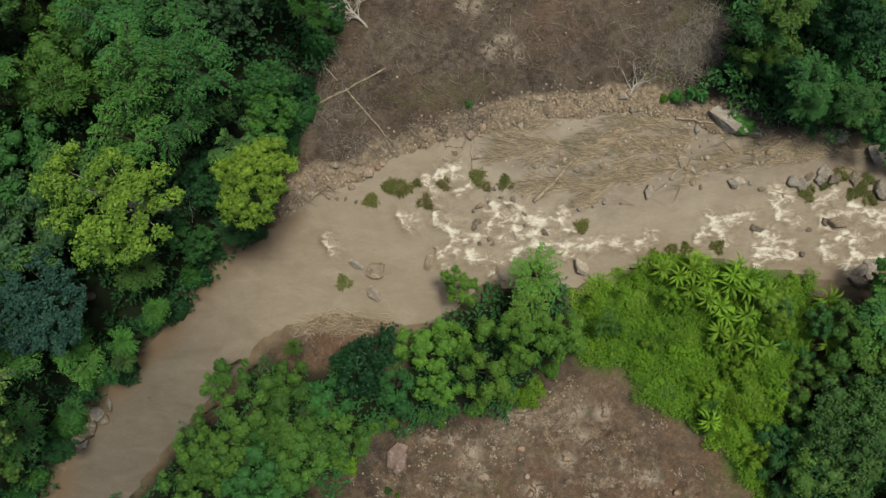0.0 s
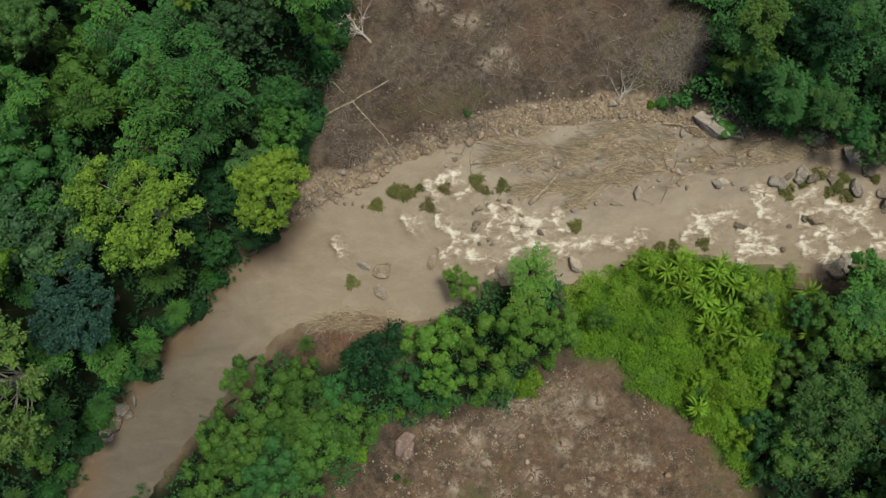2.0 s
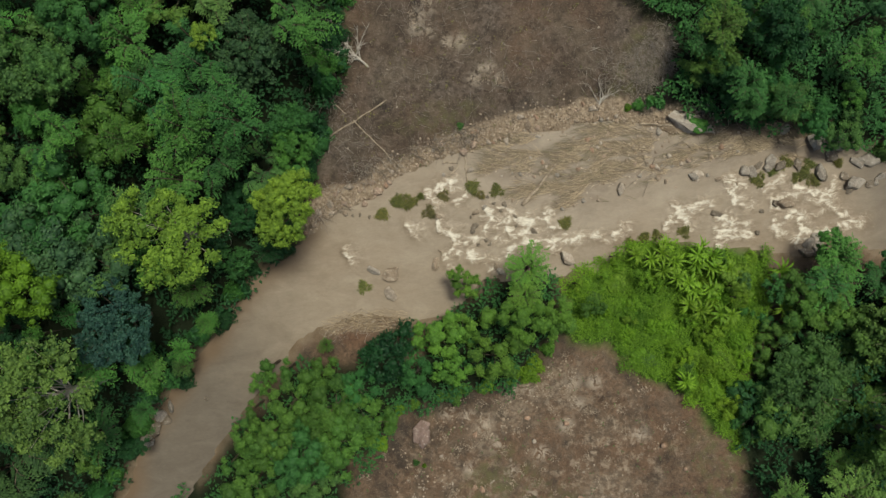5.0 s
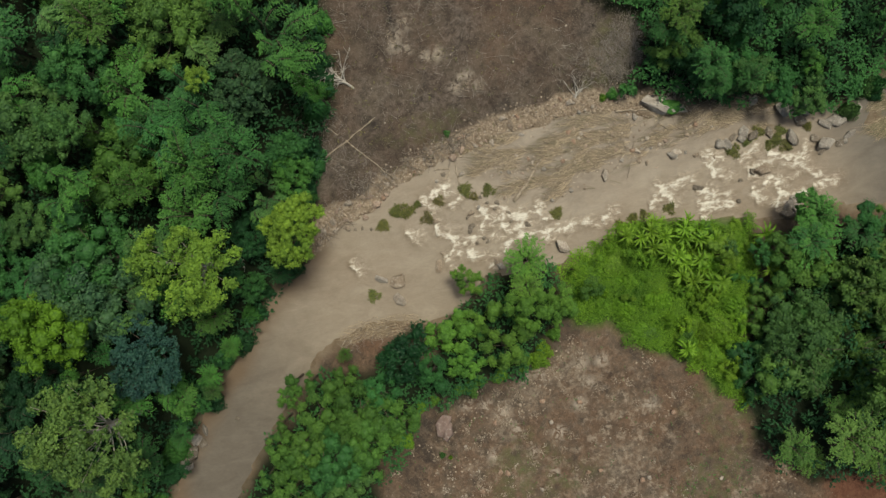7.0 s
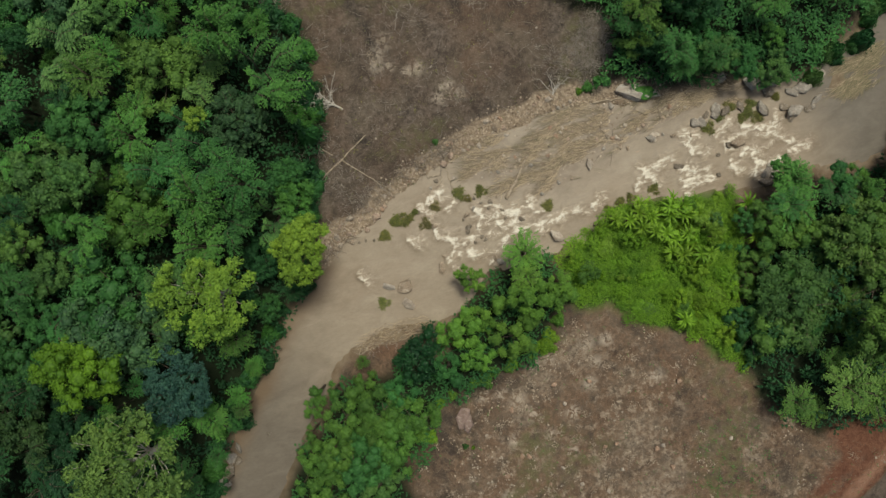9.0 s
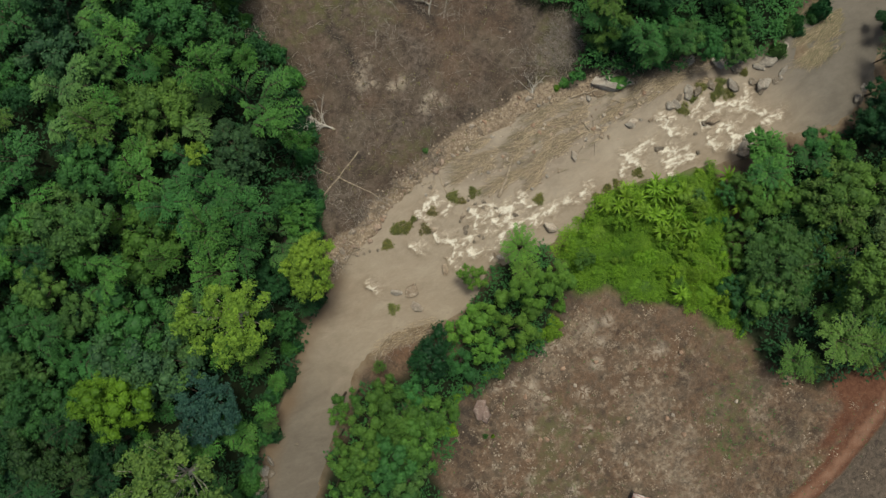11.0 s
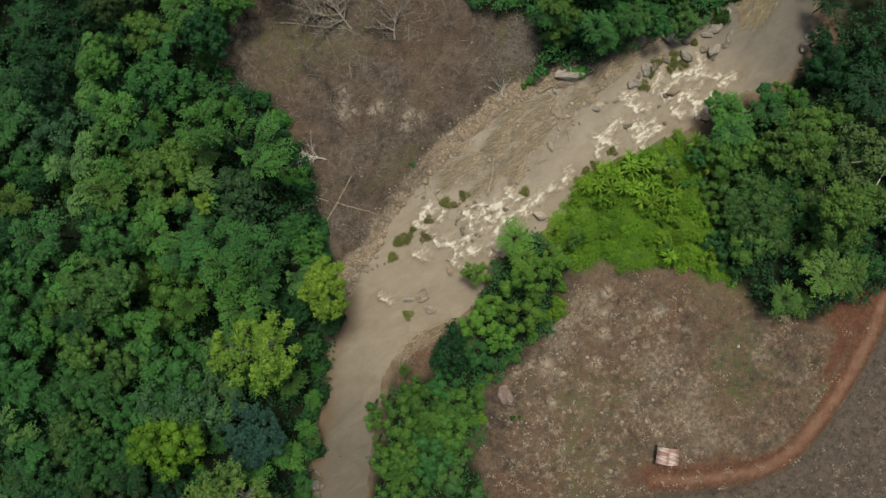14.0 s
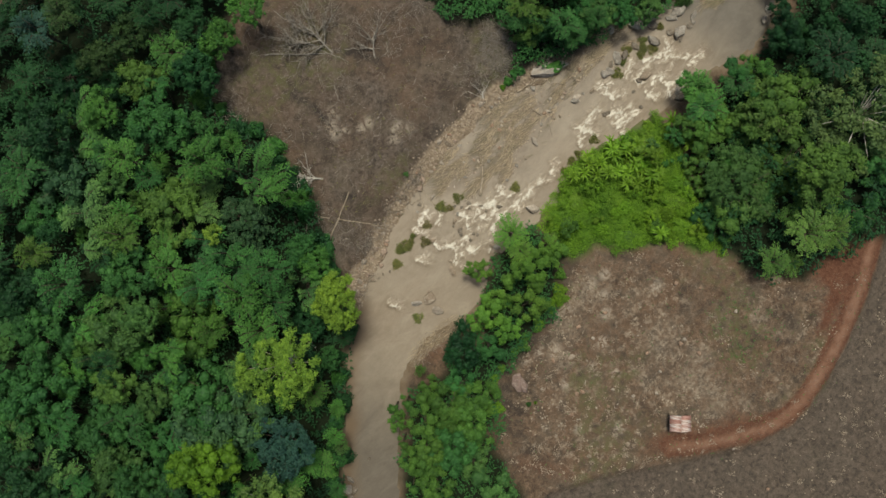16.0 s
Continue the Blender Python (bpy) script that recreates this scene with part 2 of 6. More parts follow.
FOREST_WEST = [(16.3, 59.2), (6.9, 47.0), (-0.4, 43.2), (-5.9, 40.9), (-10.0, 37.3), (-9.0, 31.9), (-6.8, 27.4), (-8.0, 22.4), (-8.7, 18.0), (-10.5, 13.6)] + [(-14.2, 6.1), (-15.3, 2.3), (-18.8, -0.2), (-21.9, -2.9), (-23.9, -5.4), (-26.5, -8.4), (-29.5, -11.9), (-32.6, -15.6), (-34.4, -20.4), (-38.3, -27.4), (-54.5, -37.3), (-94.9, -36.9), (-109.3, 28.9), (-83.6, 68.9)]
THICKET = [(11.7, -3.7), (16.7, -2.1), (20.2, -0.4), (27.1, -1.4), (33.5, -3.0), (32.5, -6.0), (30.9, -9.9), (29.4, -13.9), (28.1, -17.8), (27.3, -21.9), (24.4, -16.8), (20.5, -14.7), (17.5, -12.2), (15.6, -9.7), (12.1, -9.7)]
FOREST_EAST = [(27.7, -25.1), (27.4, -20.9), (28.6, -16.0), (32.0, -11.0), (37.4, -5.8), (43.2, -5.8), (48.5, -5.4), (54.2, -4.4), (60.7, -0.2), (89.0, -21.0), (65.7, -47.9), (46.0, -33.9), (37.5, -30.6), (32.8, -30.4)]
FOREST_NORTH = [(24.1, 14.4), (26.0, 11.6), (31.0, 10.9), (36.6, 10.0), (40.3, 9.8)] + [(39.1, 7.4), (43.4, 7.0), (47.6, 8.6), (55.7, 14.7), (31.1, 36.4), (19.9, 29.9), (20.1, 24.6), (25.2, 19.6), (24.7, 16.2), (21.6, 13.7)]
SOUTH_GROVE = [(-27.1, -21.5), (-22.5, -16.0), (-20.5, -13.5), (-16.9, -10.0), (-10.9, -10.1), (-3.8, -9.7), (0.8, -5.7), (4.8, -2.7), (11.4, -2.8), (13.3, -7.9), (9.3, -10.3), (6.2, -13.3), (-0.8, -14.2), (-5.9, -15.7), (-9.0, -20.7)] + [(-10.5, -20.3), (-12.2, -25.7), (-12.7, -32.1), (-21.9, -44.0), (-37.0, -31.5), (-27.8, -19.5)]
SEEN = [(-66, 15), (-65, 11), (-64, 7), (-63, 3), (-61, -0), (-60, -4), (-58, -7), (-56, -10), (-54, -13), (-51, -16), (-49, -18), (-47, -20), (-44, -21), (23, -59), (26, -57), (28, -54), (31, -52), (65, -11), (64, -7), (63, -3), (62, 0), (60, 4), (59, 7), (57, 9), (55, 12), (53, 15), (51, 17), (49, 19), (47, 21), (-23, 66), (-26, 63), (-29, 60)]
TRACK = [(52.0, -26.0), (45.4, -30.4), (42.8, -32.0), (39.7, -34.0), (36.6, -36.0), (33.3, -37.9), (29.5, -39.4), (25.6, -40.7), (22.3, -41.6), (19.8, -42.0), (17.0, -41.4), (12.9, -39.8), (9.7, -38.3), (5.7, -35.8)]
CHAR = [(58.0, -24.0), (44.1, -33.2), (40.3, -35.4), (37.2, -37.4), (33.6, -39.1), (29.6, -40.7), (25.7, -42.1), (22.5, -43.1), (19.1, -43.5), (16.1, -42.8), (12.6, -41.6), (5.8, -38.2), (-3.7, -33.2), (-10.7, -30.8), (-25.4, -41.1), (4.0, -75.1), (51.0, -75.9), (75.0, -45.0)]
RED_PATCH = [(34.0, -27.2), (42.0, -31.4), (38.7, -34.1), (33.0, -36.7), (29.3, -36.7), (33.2, -33.2)]
RED_EDGE = [(-10.4, -22.8), (-8.5, -25.7), (-5.2, -29.5), (-1.0, -32.0), (-6.1, -31.6), (-11.6, -26.0)]
RED_YARD = [(11.3, -35.8), (20.4, -40.9), (17.0, -42.0), (9.5, -38.0), (2.0, -34.0), (6.0, -33.5)]
MOSS_PATCH = [(-4.3, 37.6), (1.1, 37.3), (1.4, 33.1), (-0.6, 30.1), (-4.1, 33.3), (-6.3, 36.4)]
BURN_LINES = [[(0.6, 42.3), (1.5, 38.9), (2.2, 35.2)], [(-1.8, 31.0), (-0.6, 27.3), (-0.5, 24.0)], [(6.3, 31.1), (8.9, 28.6), (10.1, 25.4)], [(-10.2, 34.9), (-8.9, 32.0)], [(-5.6, 16.2), (-4.0, 15.0)], [(18.0, 15.8), (21.5, 15.0)]]
# line of the south grove's shadow, painted dark on the field edge
GROVE_SHADOW = [(-8.0, -20.5), (-6.0, -17.5), (-4.0, -15.2), (-1.5, -14.4), (3.0, -14.2), (6.0, -13.2), (9.0, -10.8), (11.5, -9.6)]


def seg_distance(x, y, line, closed=False):
    """Distance from each (x, y) to a polyline."""
    best = np.full(x.shape, 1e9)
    pts = list(line) + ([line[0]] if closed else [])
    for (ax, ay), (bx, by) in zip(pts[:-1], pts[1:]):
        dx, dy = bx - ax, by - ay
        u = np.clip(((x - ax) * dx + (y - ay) * dy) / (dx * dx + dy * dy + 1e-9), 0, 1)
        best = np.minimum(best, np.hypot(x - ax - u * dx, y - ay - u * dy))
    return best


def inside(x, y, poly):
    hit = np.zeros(x.shape, bool)
    for (ax, ay), (bx, by) in zip(poly, poly[1:] + poly[:1]):
        if ay != by:
            hit ^= ((ay > y) != (by > y)) & (x < (bx - ax) * (y - ay) / (by - ay) + ax)
    return hit


def signed(x, y, poly):
    """Distance to a closed outline: plus outside, minus inside."""
    d = seg_distance(x, y, poly, True)
    return np.where(inside(x, y, poly), -d, d)


def step(v, lo, hi):
    u = np.clip((v - lo) / (hi - lo), 0, 1)
    return u * u * (3 - 2 * u)


WAVES = []
wave_rng = np.random.default_rng(5)
for octave in range(5):
    for k in range(5):
        a = wave_rng.uniform(0, 2 * math.pi)
        f = 2 * math.pi / (14.0 / 2 ** octave) * wave_rng.uniform(0.7, 1.3)
        WAVES.append((f * math.cos(a), f * math.sin(a), wave_rng.uniform(0, 6.28), 0.6 ** octave))


def rough_field(x, y):
    """A smooth uneven field in about -1..1, features 14 m down to 1 m."""
    s = np.zeros(np.shape(x))
    for kx, ky, ph, a in WAVES:
        s = s + a * np.sin(kx * x + ky * y + ph)
    return s / 5.0


def terrain(x, y):
    x, y = np.asarray(x, float), np.asarray(y, float)
    d = signed(x, y, RIVER)
    n = rough_field(x, y)
    d = d + 0.35 * rough_field(x * 2.3 + 7, y * 2.3)
    land = 0.08 + 1.45 * step(d, 0, 6.5) + 0.09 * np.clip(d - 6, 0, 40) + 0.16 * n * step(d, 0, 5)
    bed = -0.12 - 0.9 * step(-d, 0, 3)
    z = np.where(d > 0, land, bed)
    bar = step(-signed(x, y, REED_BAR), -1.0, 1.2)
    z = np.where(d > 0, z, z * (1 - bar) + bar * (-0.08 + 0.09 * rough_field(x * 1.8, y * 3.0)))
    upper = step(-signed(x, y, UPPER_REEDS), -0.6, 0.8)
    z = np.where(d > 0, z, z * (1 - upper) + upper * (0.03 + 0.06 * rough_field(x * 2, y * 2)))
    z = z - 0.7 * step(-signed(x, y, CHAR) + 0.2 * rough_field(x * 3, y * 3), -0.35, 0.35)
    spit = step(-signed(x, y, SPIT), -0.6, 1.0)
    return z + spit * (0.10 + 0.12 * rough_field(x * 2, y * 2) - np.minimum(z, 0.1)) * (z < 0.4)


def ground_z(x, y):
    return float(terrain(np.array([x]), np.array([y]))[0])


def grid_mesh(name, xs, ys, zf, attrs, material, keep=None):
    """A sheet over a grid of lines, with named float masks."""
    gx, gy = np.meshgrid(xs, ys)
    z = zf(gx, gy)
    nx, ny = len(xs), len(ys)
    idx = np.arange(nx * ny).reshape(ny, nx)
    quads = np.stack([idx[:-1, :-1], idx[:-1, 1:], idx[1:, 1:], idx[1:, :-1]], -1).reshape(-1, 4)
    co = np.stack([gx, gy, z], -1).reshape(-1, 3)
    masks = {k: v(gx, gy, z).reshape(-1) for k, v in attrs.items()}
    if keep is not None:
        ok = keep(gx, gy).reshape(-1)
        quads = quads[ok[quads].all(1)]
        used = np.unique(quads)
        remap = np.zeros(len(co), int)
        remap[used] = np.arange(len(used))
        quads, co = remap[quads], co[used]
        masks = {k: v[used] for k, v in masks.items()}
    return quad_object(name, co, quads, material, masks, smooth=True)


def quad_object(name, co, quads, material, masks=None, smooth=False, parent=None):
    """One mesh object from arrays of corners and of four-cornered faces."""
    me = bpy.data.meshes.new(name)
    co = np.asarray(co, np.float32)
    quads = np.asarray(quads, np.int32)
    me.vertices.add(len(co))
    me.vertices.foreach_set("co", co.ravel())
    me.loops.add(quads.size)
    me.loops.foreach_set("vertex_index", quads.ravel())
    me.polygons.add(len(quads))
    me.polygons.foreach_set("loop_start", np.arange(0, quads.size, 4, dtype=np.int32))
    me.polygons.foreach_set("use_smooth", np.broadcast_to(np.asarray(smooth, bool), (len(quads),)).copy())
    for key, v in (masks or {}).items():
        a = me.attributes.new(key, "FLOAT", "POINT")
        a.data.foreach_set("value", np.asarray(v, np.float32))
    me.materials.append(material)
    me.update(calc_edges=True)
    me.validate()
    ob = new(name, me)
    ob.parent = parent
    return ob


# ---- ground and water ----
def spread(lo, hi, cell, far):
    mid = np.arange(lo, hi, cell)
    out = np.cumsum(0.6 * 1.35 ** np.arange(26))
    out = out[out < far]
    return np.concatenate([(lo - out)[::-1], mid, mid[-1] + out])


def soft_in(x, y, poly, wide, jag=0.8):
    return step(-signed(x, y, poly) + jag * rough_field(x * 1.7, y * 1.7), -wide, wide)


def gravel_mask(x, y, z):
    return np.clip(step(2.6 - seg_distance(x, y, GRAVEL_LINE) + 0.9 * rough_field(x * 2, y * 2), 0.2, 2.6), 0, 1)


ASH_SPOTS = [(13.7, -32.3, 3.4), (14.8, -34.0, 2.2), (13.5, -25.1, 2.6), (15.6, -25.3, 1.2), (10.6, -13.6, 2.0), (11.5, -15.2, 1.6), (6.3, -16.6, 1.6), (2.6, -18.3, 1.2), (16.7, -29.4, 1.3), (24.9, -30.4, 1.4), (3.5, -24.5, 1.2), (9.1, -26.6, 1.1), (31.7, -43.7, 1.8), (18.1, -44.4, 2.0), (24.0, -47.0, 1.6), (30.0, -46.5, 1.3), (36.0, -44.0, 1.5), (20.0, -50.0, 1.5), (12.0, -45.5, 1.2), (5.0, -43.0, 1.4), (40.0, -39.5, 1.2), (16.5, -37.1, 1.0), (9.1, -14.3, 1.4), (23.0, 18.1, 2.4), (24.0, 19.6, 1.8), (20.5, 17.0, 1.5)]
WHITE_SPOTS = [(-0.2, 24.1, 0.8), (-0.7, 23.0, 0.8), (0.5, 22.3, 0.7), (3.6, 21.2, 0.8), (2.3, 21.3, 0.7), (5.7, 18.5, 0.7), (5.0, 17.5, 0.9), (6.5, 18.5, 0.6), (7.2, 17.2, 0.7), (0.9, 25.2, 1.0), (10.8, -17.9, 0.9), (4.0, -19.4, 0.9), (2.8, -17.2, 0.9), (1.2, -16.3, 0.8), (11.9, -13.9, 0.9), (14.0, -14.0, 0.8), (-0.9, -15.7, 0.9), (7.4, -14.2, 0.9), (5.8, -14.1, 0.8), (12.2, -16.0, 0.9), (5.0, -21.9, 0.7), (8.0, -20.4, 0.8), (1.0, -21.5, 0.8), (6.8, -24.5, 0.7), (18.0, -19.5, 0.8), (-1.5, -27.0, 0.8), (2.5, -30.0, 0.8)]


def ash_spots(x, y, rows=ASH_SPOTS, k=1.0):
    """Pale patches where heaps were burnt or piled."""
    f = np.zeros(x.shape)
    for ax, ay, r in rows:
        d = np.hypot(x - ax, y - ay) / (r * k) + 0.35 * rough_field(x * 2.2, y * 2.2)
        f = np.maximum(f, 0.95 * np.exp(-d * d))
    return f


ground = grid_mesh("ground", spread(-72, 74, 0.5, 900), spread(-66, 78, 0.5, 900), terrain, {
    "shaded_humus": lambda x, y, z: np.maximum.reduce([soft_in(x, y, FOREST_WEST, 1.2), soft_in(x, y, FOREST_EAST, 1.2),
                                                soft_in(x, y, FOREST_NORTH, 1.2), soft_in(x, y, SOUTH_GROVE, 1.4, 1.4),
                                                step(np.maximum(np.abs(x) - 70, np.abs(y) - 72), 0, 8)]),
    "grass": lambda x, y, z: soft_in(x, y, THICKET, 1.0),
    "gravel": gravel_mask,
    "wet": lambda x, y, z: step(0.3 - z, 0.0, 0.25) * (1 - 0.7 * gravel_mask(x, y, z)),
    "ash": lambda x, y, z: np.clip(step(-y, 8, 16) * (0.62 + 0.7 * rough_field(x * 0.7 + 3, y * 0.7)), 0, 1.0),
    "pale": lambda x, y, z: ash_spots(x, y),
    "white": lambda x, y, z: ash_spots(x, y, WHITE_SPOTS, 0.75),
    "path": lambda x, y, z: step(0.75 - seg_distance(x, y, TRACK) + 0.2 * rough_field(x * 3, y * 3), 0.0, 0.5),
    "burn_shadow": lambda x, y, z: np.maximum.reduce([step(0.9 - seg_distance(x, y, k) + 0.4 * rough_field(x * 3, y * 3), 0.0, 0.9) for k in BURN_LINES] + [0.75 * step(2.4 - seg_distance(x, y, GROVE_SHADOW) + 1.1 * rough_field(x * 2, y * 2), 0.0, 2.0)]),
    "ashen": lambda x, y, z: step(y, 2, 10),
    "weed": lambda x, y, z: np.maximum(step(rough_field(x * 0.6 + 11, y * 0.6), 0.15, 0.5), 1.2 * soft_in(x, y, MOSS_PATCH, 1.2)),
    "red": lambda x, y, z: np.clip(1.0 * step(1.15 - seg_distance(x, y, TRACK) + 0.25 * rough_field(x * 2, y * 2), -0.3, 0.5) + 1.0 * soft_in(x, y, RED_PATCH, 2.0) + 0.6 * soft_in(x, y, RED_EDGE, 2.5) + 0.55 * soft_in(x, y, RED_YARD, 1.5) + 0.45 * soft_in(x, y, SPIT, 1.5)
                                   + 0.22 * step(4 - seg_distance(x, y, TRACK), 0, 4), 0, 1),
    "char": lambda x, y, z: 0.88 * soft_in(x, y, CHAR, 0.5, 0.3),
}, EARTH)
tagged(ground, "dry brown field soil, gravel banks and dark forest floor", "ground", kind="structure")

FOAM_LOWER = [(0.2, 7.2, 0.4), (-1.4, 6.4, 0.3), (-0.8, 5.4, 0.35), (2.2, 5.5, 0.45), (0.6, 2.6, 0.6), (1.4, 0.8, 0.5), (2.6, 1.1, 0.4), (2.8, -0.2, 0.4), (5.4, 3.3, 0.81), (7.2, 3.0, 0.71), (7.4, 1.8, 0.6), (8.9, 2.5, 0.6), (6.6, 0.8, 0.4), (5.4, 1.3, 0.4), (7.9, 0.3, 0.5), (6.9, -0.5, 0.45), (10.7, 2.8, 0.6), (9.4, 2.0, 0.4), (11.4, -0.0, 0.5), (12.4, 0.2, 0.5)]
FOAM_CHUTE = [(13.7, 0.4, 0.5), (14.7, 0.5, 0.4), (15.7, 0.3, 0.3), (17.7, 0.7, 0.3), (11.7, -0.8, 0.35), (5.4, -1.2, 0.45), (0.8, -1.2, 0.3), (5.3, -2.2, 0.35), (9.9, 0.8, 0.45), (23.5, 1.2, 0.25)]
FOAM_UPPER = [(25.3, 2.1, 0.81), (26.6, 2.6, 0.6), (30.4, 5.3, 0.45), (30.6, 4.0, 0.71), (31.1, 2.8, 0.6), (29.1, 1.0, 0.5), (29.8, 0.3, 0.6), (28.8, -0.7, 0.45), (30.3, -0.7, 0.5), (31.6, 0.5, 0.4), (34.1, 3.7, 0.6), (35.6, 3.1, 0.6), (37.1, 3.5, 0.6), (38.1, 2.7, 0.5), (36.4, 0.9, 0.71), (34.6, -0.0, 0.5), (37.6, -0.1, 0.71), (38.9, -0.8, 0.5), (36.6, -1.6, 0.5), (39.6, 2.2, 0.5)]
FOAM_HEAD = [(40.0, 3.2, 0.35), (40.0, 1.7, 0.7), (41.4, 0.8, 0.49), (42.5, -0.2, 0.35), (41.4, -0.8, 0.35), (37.7, 3.3, 0.56)]
CRESTS_LOWER = [
    [(-0.1, 3.5), (-0.0, 2.5), (1.0, 2.3), (1.2, 1.4), (1.0, 0.3), (0.2, 0.0)], [(-1.4, 6.5), (-0.8, 5.9), (-0.6, 5.3)], [(-0.2, 6.8), (0.2, 7.3), (0.6, 6.9)], [(1.1, 7.7), (1.3, 7.0)],
    [(1.8, 5.5), (2.4, 5.6), (2.9, 6.0)], [(4.8, 4.4), (5.4, 3.8), (4.9, 3.1), (4.5, 2.4), (5.4, 2.6), (6.4, 2.7)], [(6.7, 3.8), (7.2, 3.0), (6.7, 2.3), (7.3, 1.3), (8.4, 1.5)],
    [(7.9, 2.8), (8.9, 3.0), (9.4, 2.5), (8.7, 1.8)], [(10.7, 3.3), (10.9, 2.5), (11.7, 2.0)], [(2.3, 1.1), (3.1, 1.3), (3.9, 1.6)], [(2.4, 0.1), (2.9, -0.4), (3.9, -0.7)]]
CRESTS_CHUTE = [
    [(11.4, -0.3), (11.9, 0.5), (13.4, 0.2), (14.5, 0.7), (16.0, 0.4)], [(6.6, -0.7), (7.1, 0.0), (8.1, 0.3), (9.4, 0.8), (10.7, 0.7), (11.4, 0.2)],
    [(17.5, 0.6), (18.0, 0.9), (18.5, 1.2)], [(23.0, 0.9), (23.5, 1.3)], [(-3.4, 3.3), (-2.9, 2.8)], [(-10.3, 1.0), (-9.7, 0.3)]]
CRESTS_UPPER = [
    [(24.0, 2.9), (24.6, 2.3), (24.5, 1.7), (25.3, 1.1)], [(24.6, 2.4), (26.1, 2.8), (26.6, 3.2), (27.6, 3.1)], [(29.7, 5.3), (30.4, 5.0), (30.9, 4.4), (30.2, 3.8), (29.8, 3.7), (30.5, 3.3), (30.5, 2.7), (31.2, 2.4)],
    [(28.3, 1.3), (29.3, 1.3), (30.0, 0.8), (29.7, 0.0), (28.8, -0.2), (28.0, 0.0)], [(28.5, -0.7), (29.8, -0.5), (31.1, -0.8)], [(28.3, -1.5), (28.5, -2.0)], [(33.5, 3.9), (34.4, 4.2), (35.1, 4.7)],
    [(34.0, 2.2), (34.2, 3.0), (35.4, 3.2), (36.4, 3.0)], [(36.6, 3.7), (37.6, 3.5), (38.6, 2.9)], [(34.3, 0.7), (34.6, -0.3), (34.5, -0.9)]]
CRESTS_HEAD = [
    [(35.5, 0.7), (36.4, 1.2), (37.4, 0.7), (36.9, -0.1), (37.1, -0.7), (38.4, -0.8), (39.1, -1.1)], [(36.3, -2.1), (36.8, -1.3)], [(39.4, 2.4), (39.9, 1.9)],
    [(40.4, 3.8), (40.0, 2.8), (39.3, 2.8), (39.9, 1.6), (41.3, 0.6)], [(40.9, -0.5), (42.0, -0.3), (42.8, -0.4)]]


def crest(x, y, line):
    """Distance to a line, and how far to the upstream side of it a spot lies."""
    best, side = np.full(x.shape, 1e9), np.zeros(x.shape)
    for (ax, ay), (bx, by) in zip(line[:-1], line[1:]):
        dx, dy = bx - ax, by - ay
        u = np.clip(((x - ax) * dx + (y - ay) * dy) / (dx * dx + dy * dy + 1e-9), 0, 1)
        d = np.hypot(x - ax - u * dx, y - ay - u * dy)
        side = np.where(d < best, x - ax - u * dx, side)
        best = np.minimum(best, d)
    return best, side


def foam_mask(x, y, z):
    wx = x + 0.32 * rough_field(x * 3.1, y * 3.1 + 4)
    wy = y + 0.32 * rough_field(x * 3.1 + 9, y * 3.1)
    f = np.zeros(x.shape)
    for fx, fy, r in FOAM_LOWER + FOAM_CHUTE + FOAM_UPPER + FOAM_HEAD:
        d = np.hypot((wx - fx) / 1.4, wy - fy) / (r * 1.7)
        f = np.maximum(f, 0.41 * np.exp(-d * d))
    for line in CRESTS_LOWER + CRESTS_CHUTE + CRESTS_UPPER + CRESTS_HEAD:
        d, side = crest(wx, wy, line)
        up = (0.5 + 0.5 * side / (d + 0.05)) ** 1.5
        f = np.maximum(f, 0.66 * np.exp(-(d / (0.16 + 0.28 * up)) ** 2))
        f = np.maximum(f, 0.52 * np.exp(-(d / (0.24 + 1.35 * up)) ** 1.5))
    return f


def water_z(x, y):
    f = foam_mask(x, y, 0)
    return 0.012 * rough_field(x * 2.5, y * 4) + 0.16 * f * (0.5 + 0.8 * rough_field(x * 5, y * 5))


river = grid_mesh("water", np.arange(-62, 74, 0.14), np.arange(-52, 78, 0.14), water_z, {
    "foam": foam_mask,
    "deep": lambda x, y, z: np.maximum(0.85 * step(-x - 0.35 * y + 1.5 * rough_field(x, y), 12.0, 30.0), 0.95 * step(x + 1.5 * rough_field(x, y), 40.0, 49.0)),
    "shallow": lambda x, y, z: 0.8 * soft_in(x, y, REED_BAR, 1.5, 1.2),
    "silt": lambda x, y, z: step(3.0 - seg_distance(x, y, NORTH_BANK[0:10]) + 0.8 * rough_field(x, y), 0.0, 3.0) * 0.75,
}, WATER, keep=lambda x, y: signed(x, y, RIVER) < 0.9)
tagged(river, "muddy brown river with white foam over rapids", "water", kind="structure")


# ---- plants ----
def unit(v):
    return v / (np.linalg.norm(v, axis=-1, keepdims=True) + 1e-9)


def leaf_quads(pos, normal, along, length, width):
    """Diamond-shaped leaves: corners and faces."""
    n = unit(normal)
    a = unit(along - n * (along * n).sum(-1, keepdims=True))
    s = np.cross(n, a)
    l, w = np.asarray(length)[..., None], np.asarray(width)[..., None]
    co = np.stack([pos, pos + a * l * 0.5 + s * w * 0.5 + n * w * 0.12, pos + a * l - n * l * 0.1, pos + a * l * 0.5 - s * w * 0.5 + n * w * 0.12], 1)
    return co.reshape(-1, 3), np.arange(len(pos) * 4).reshape(-1, 4)


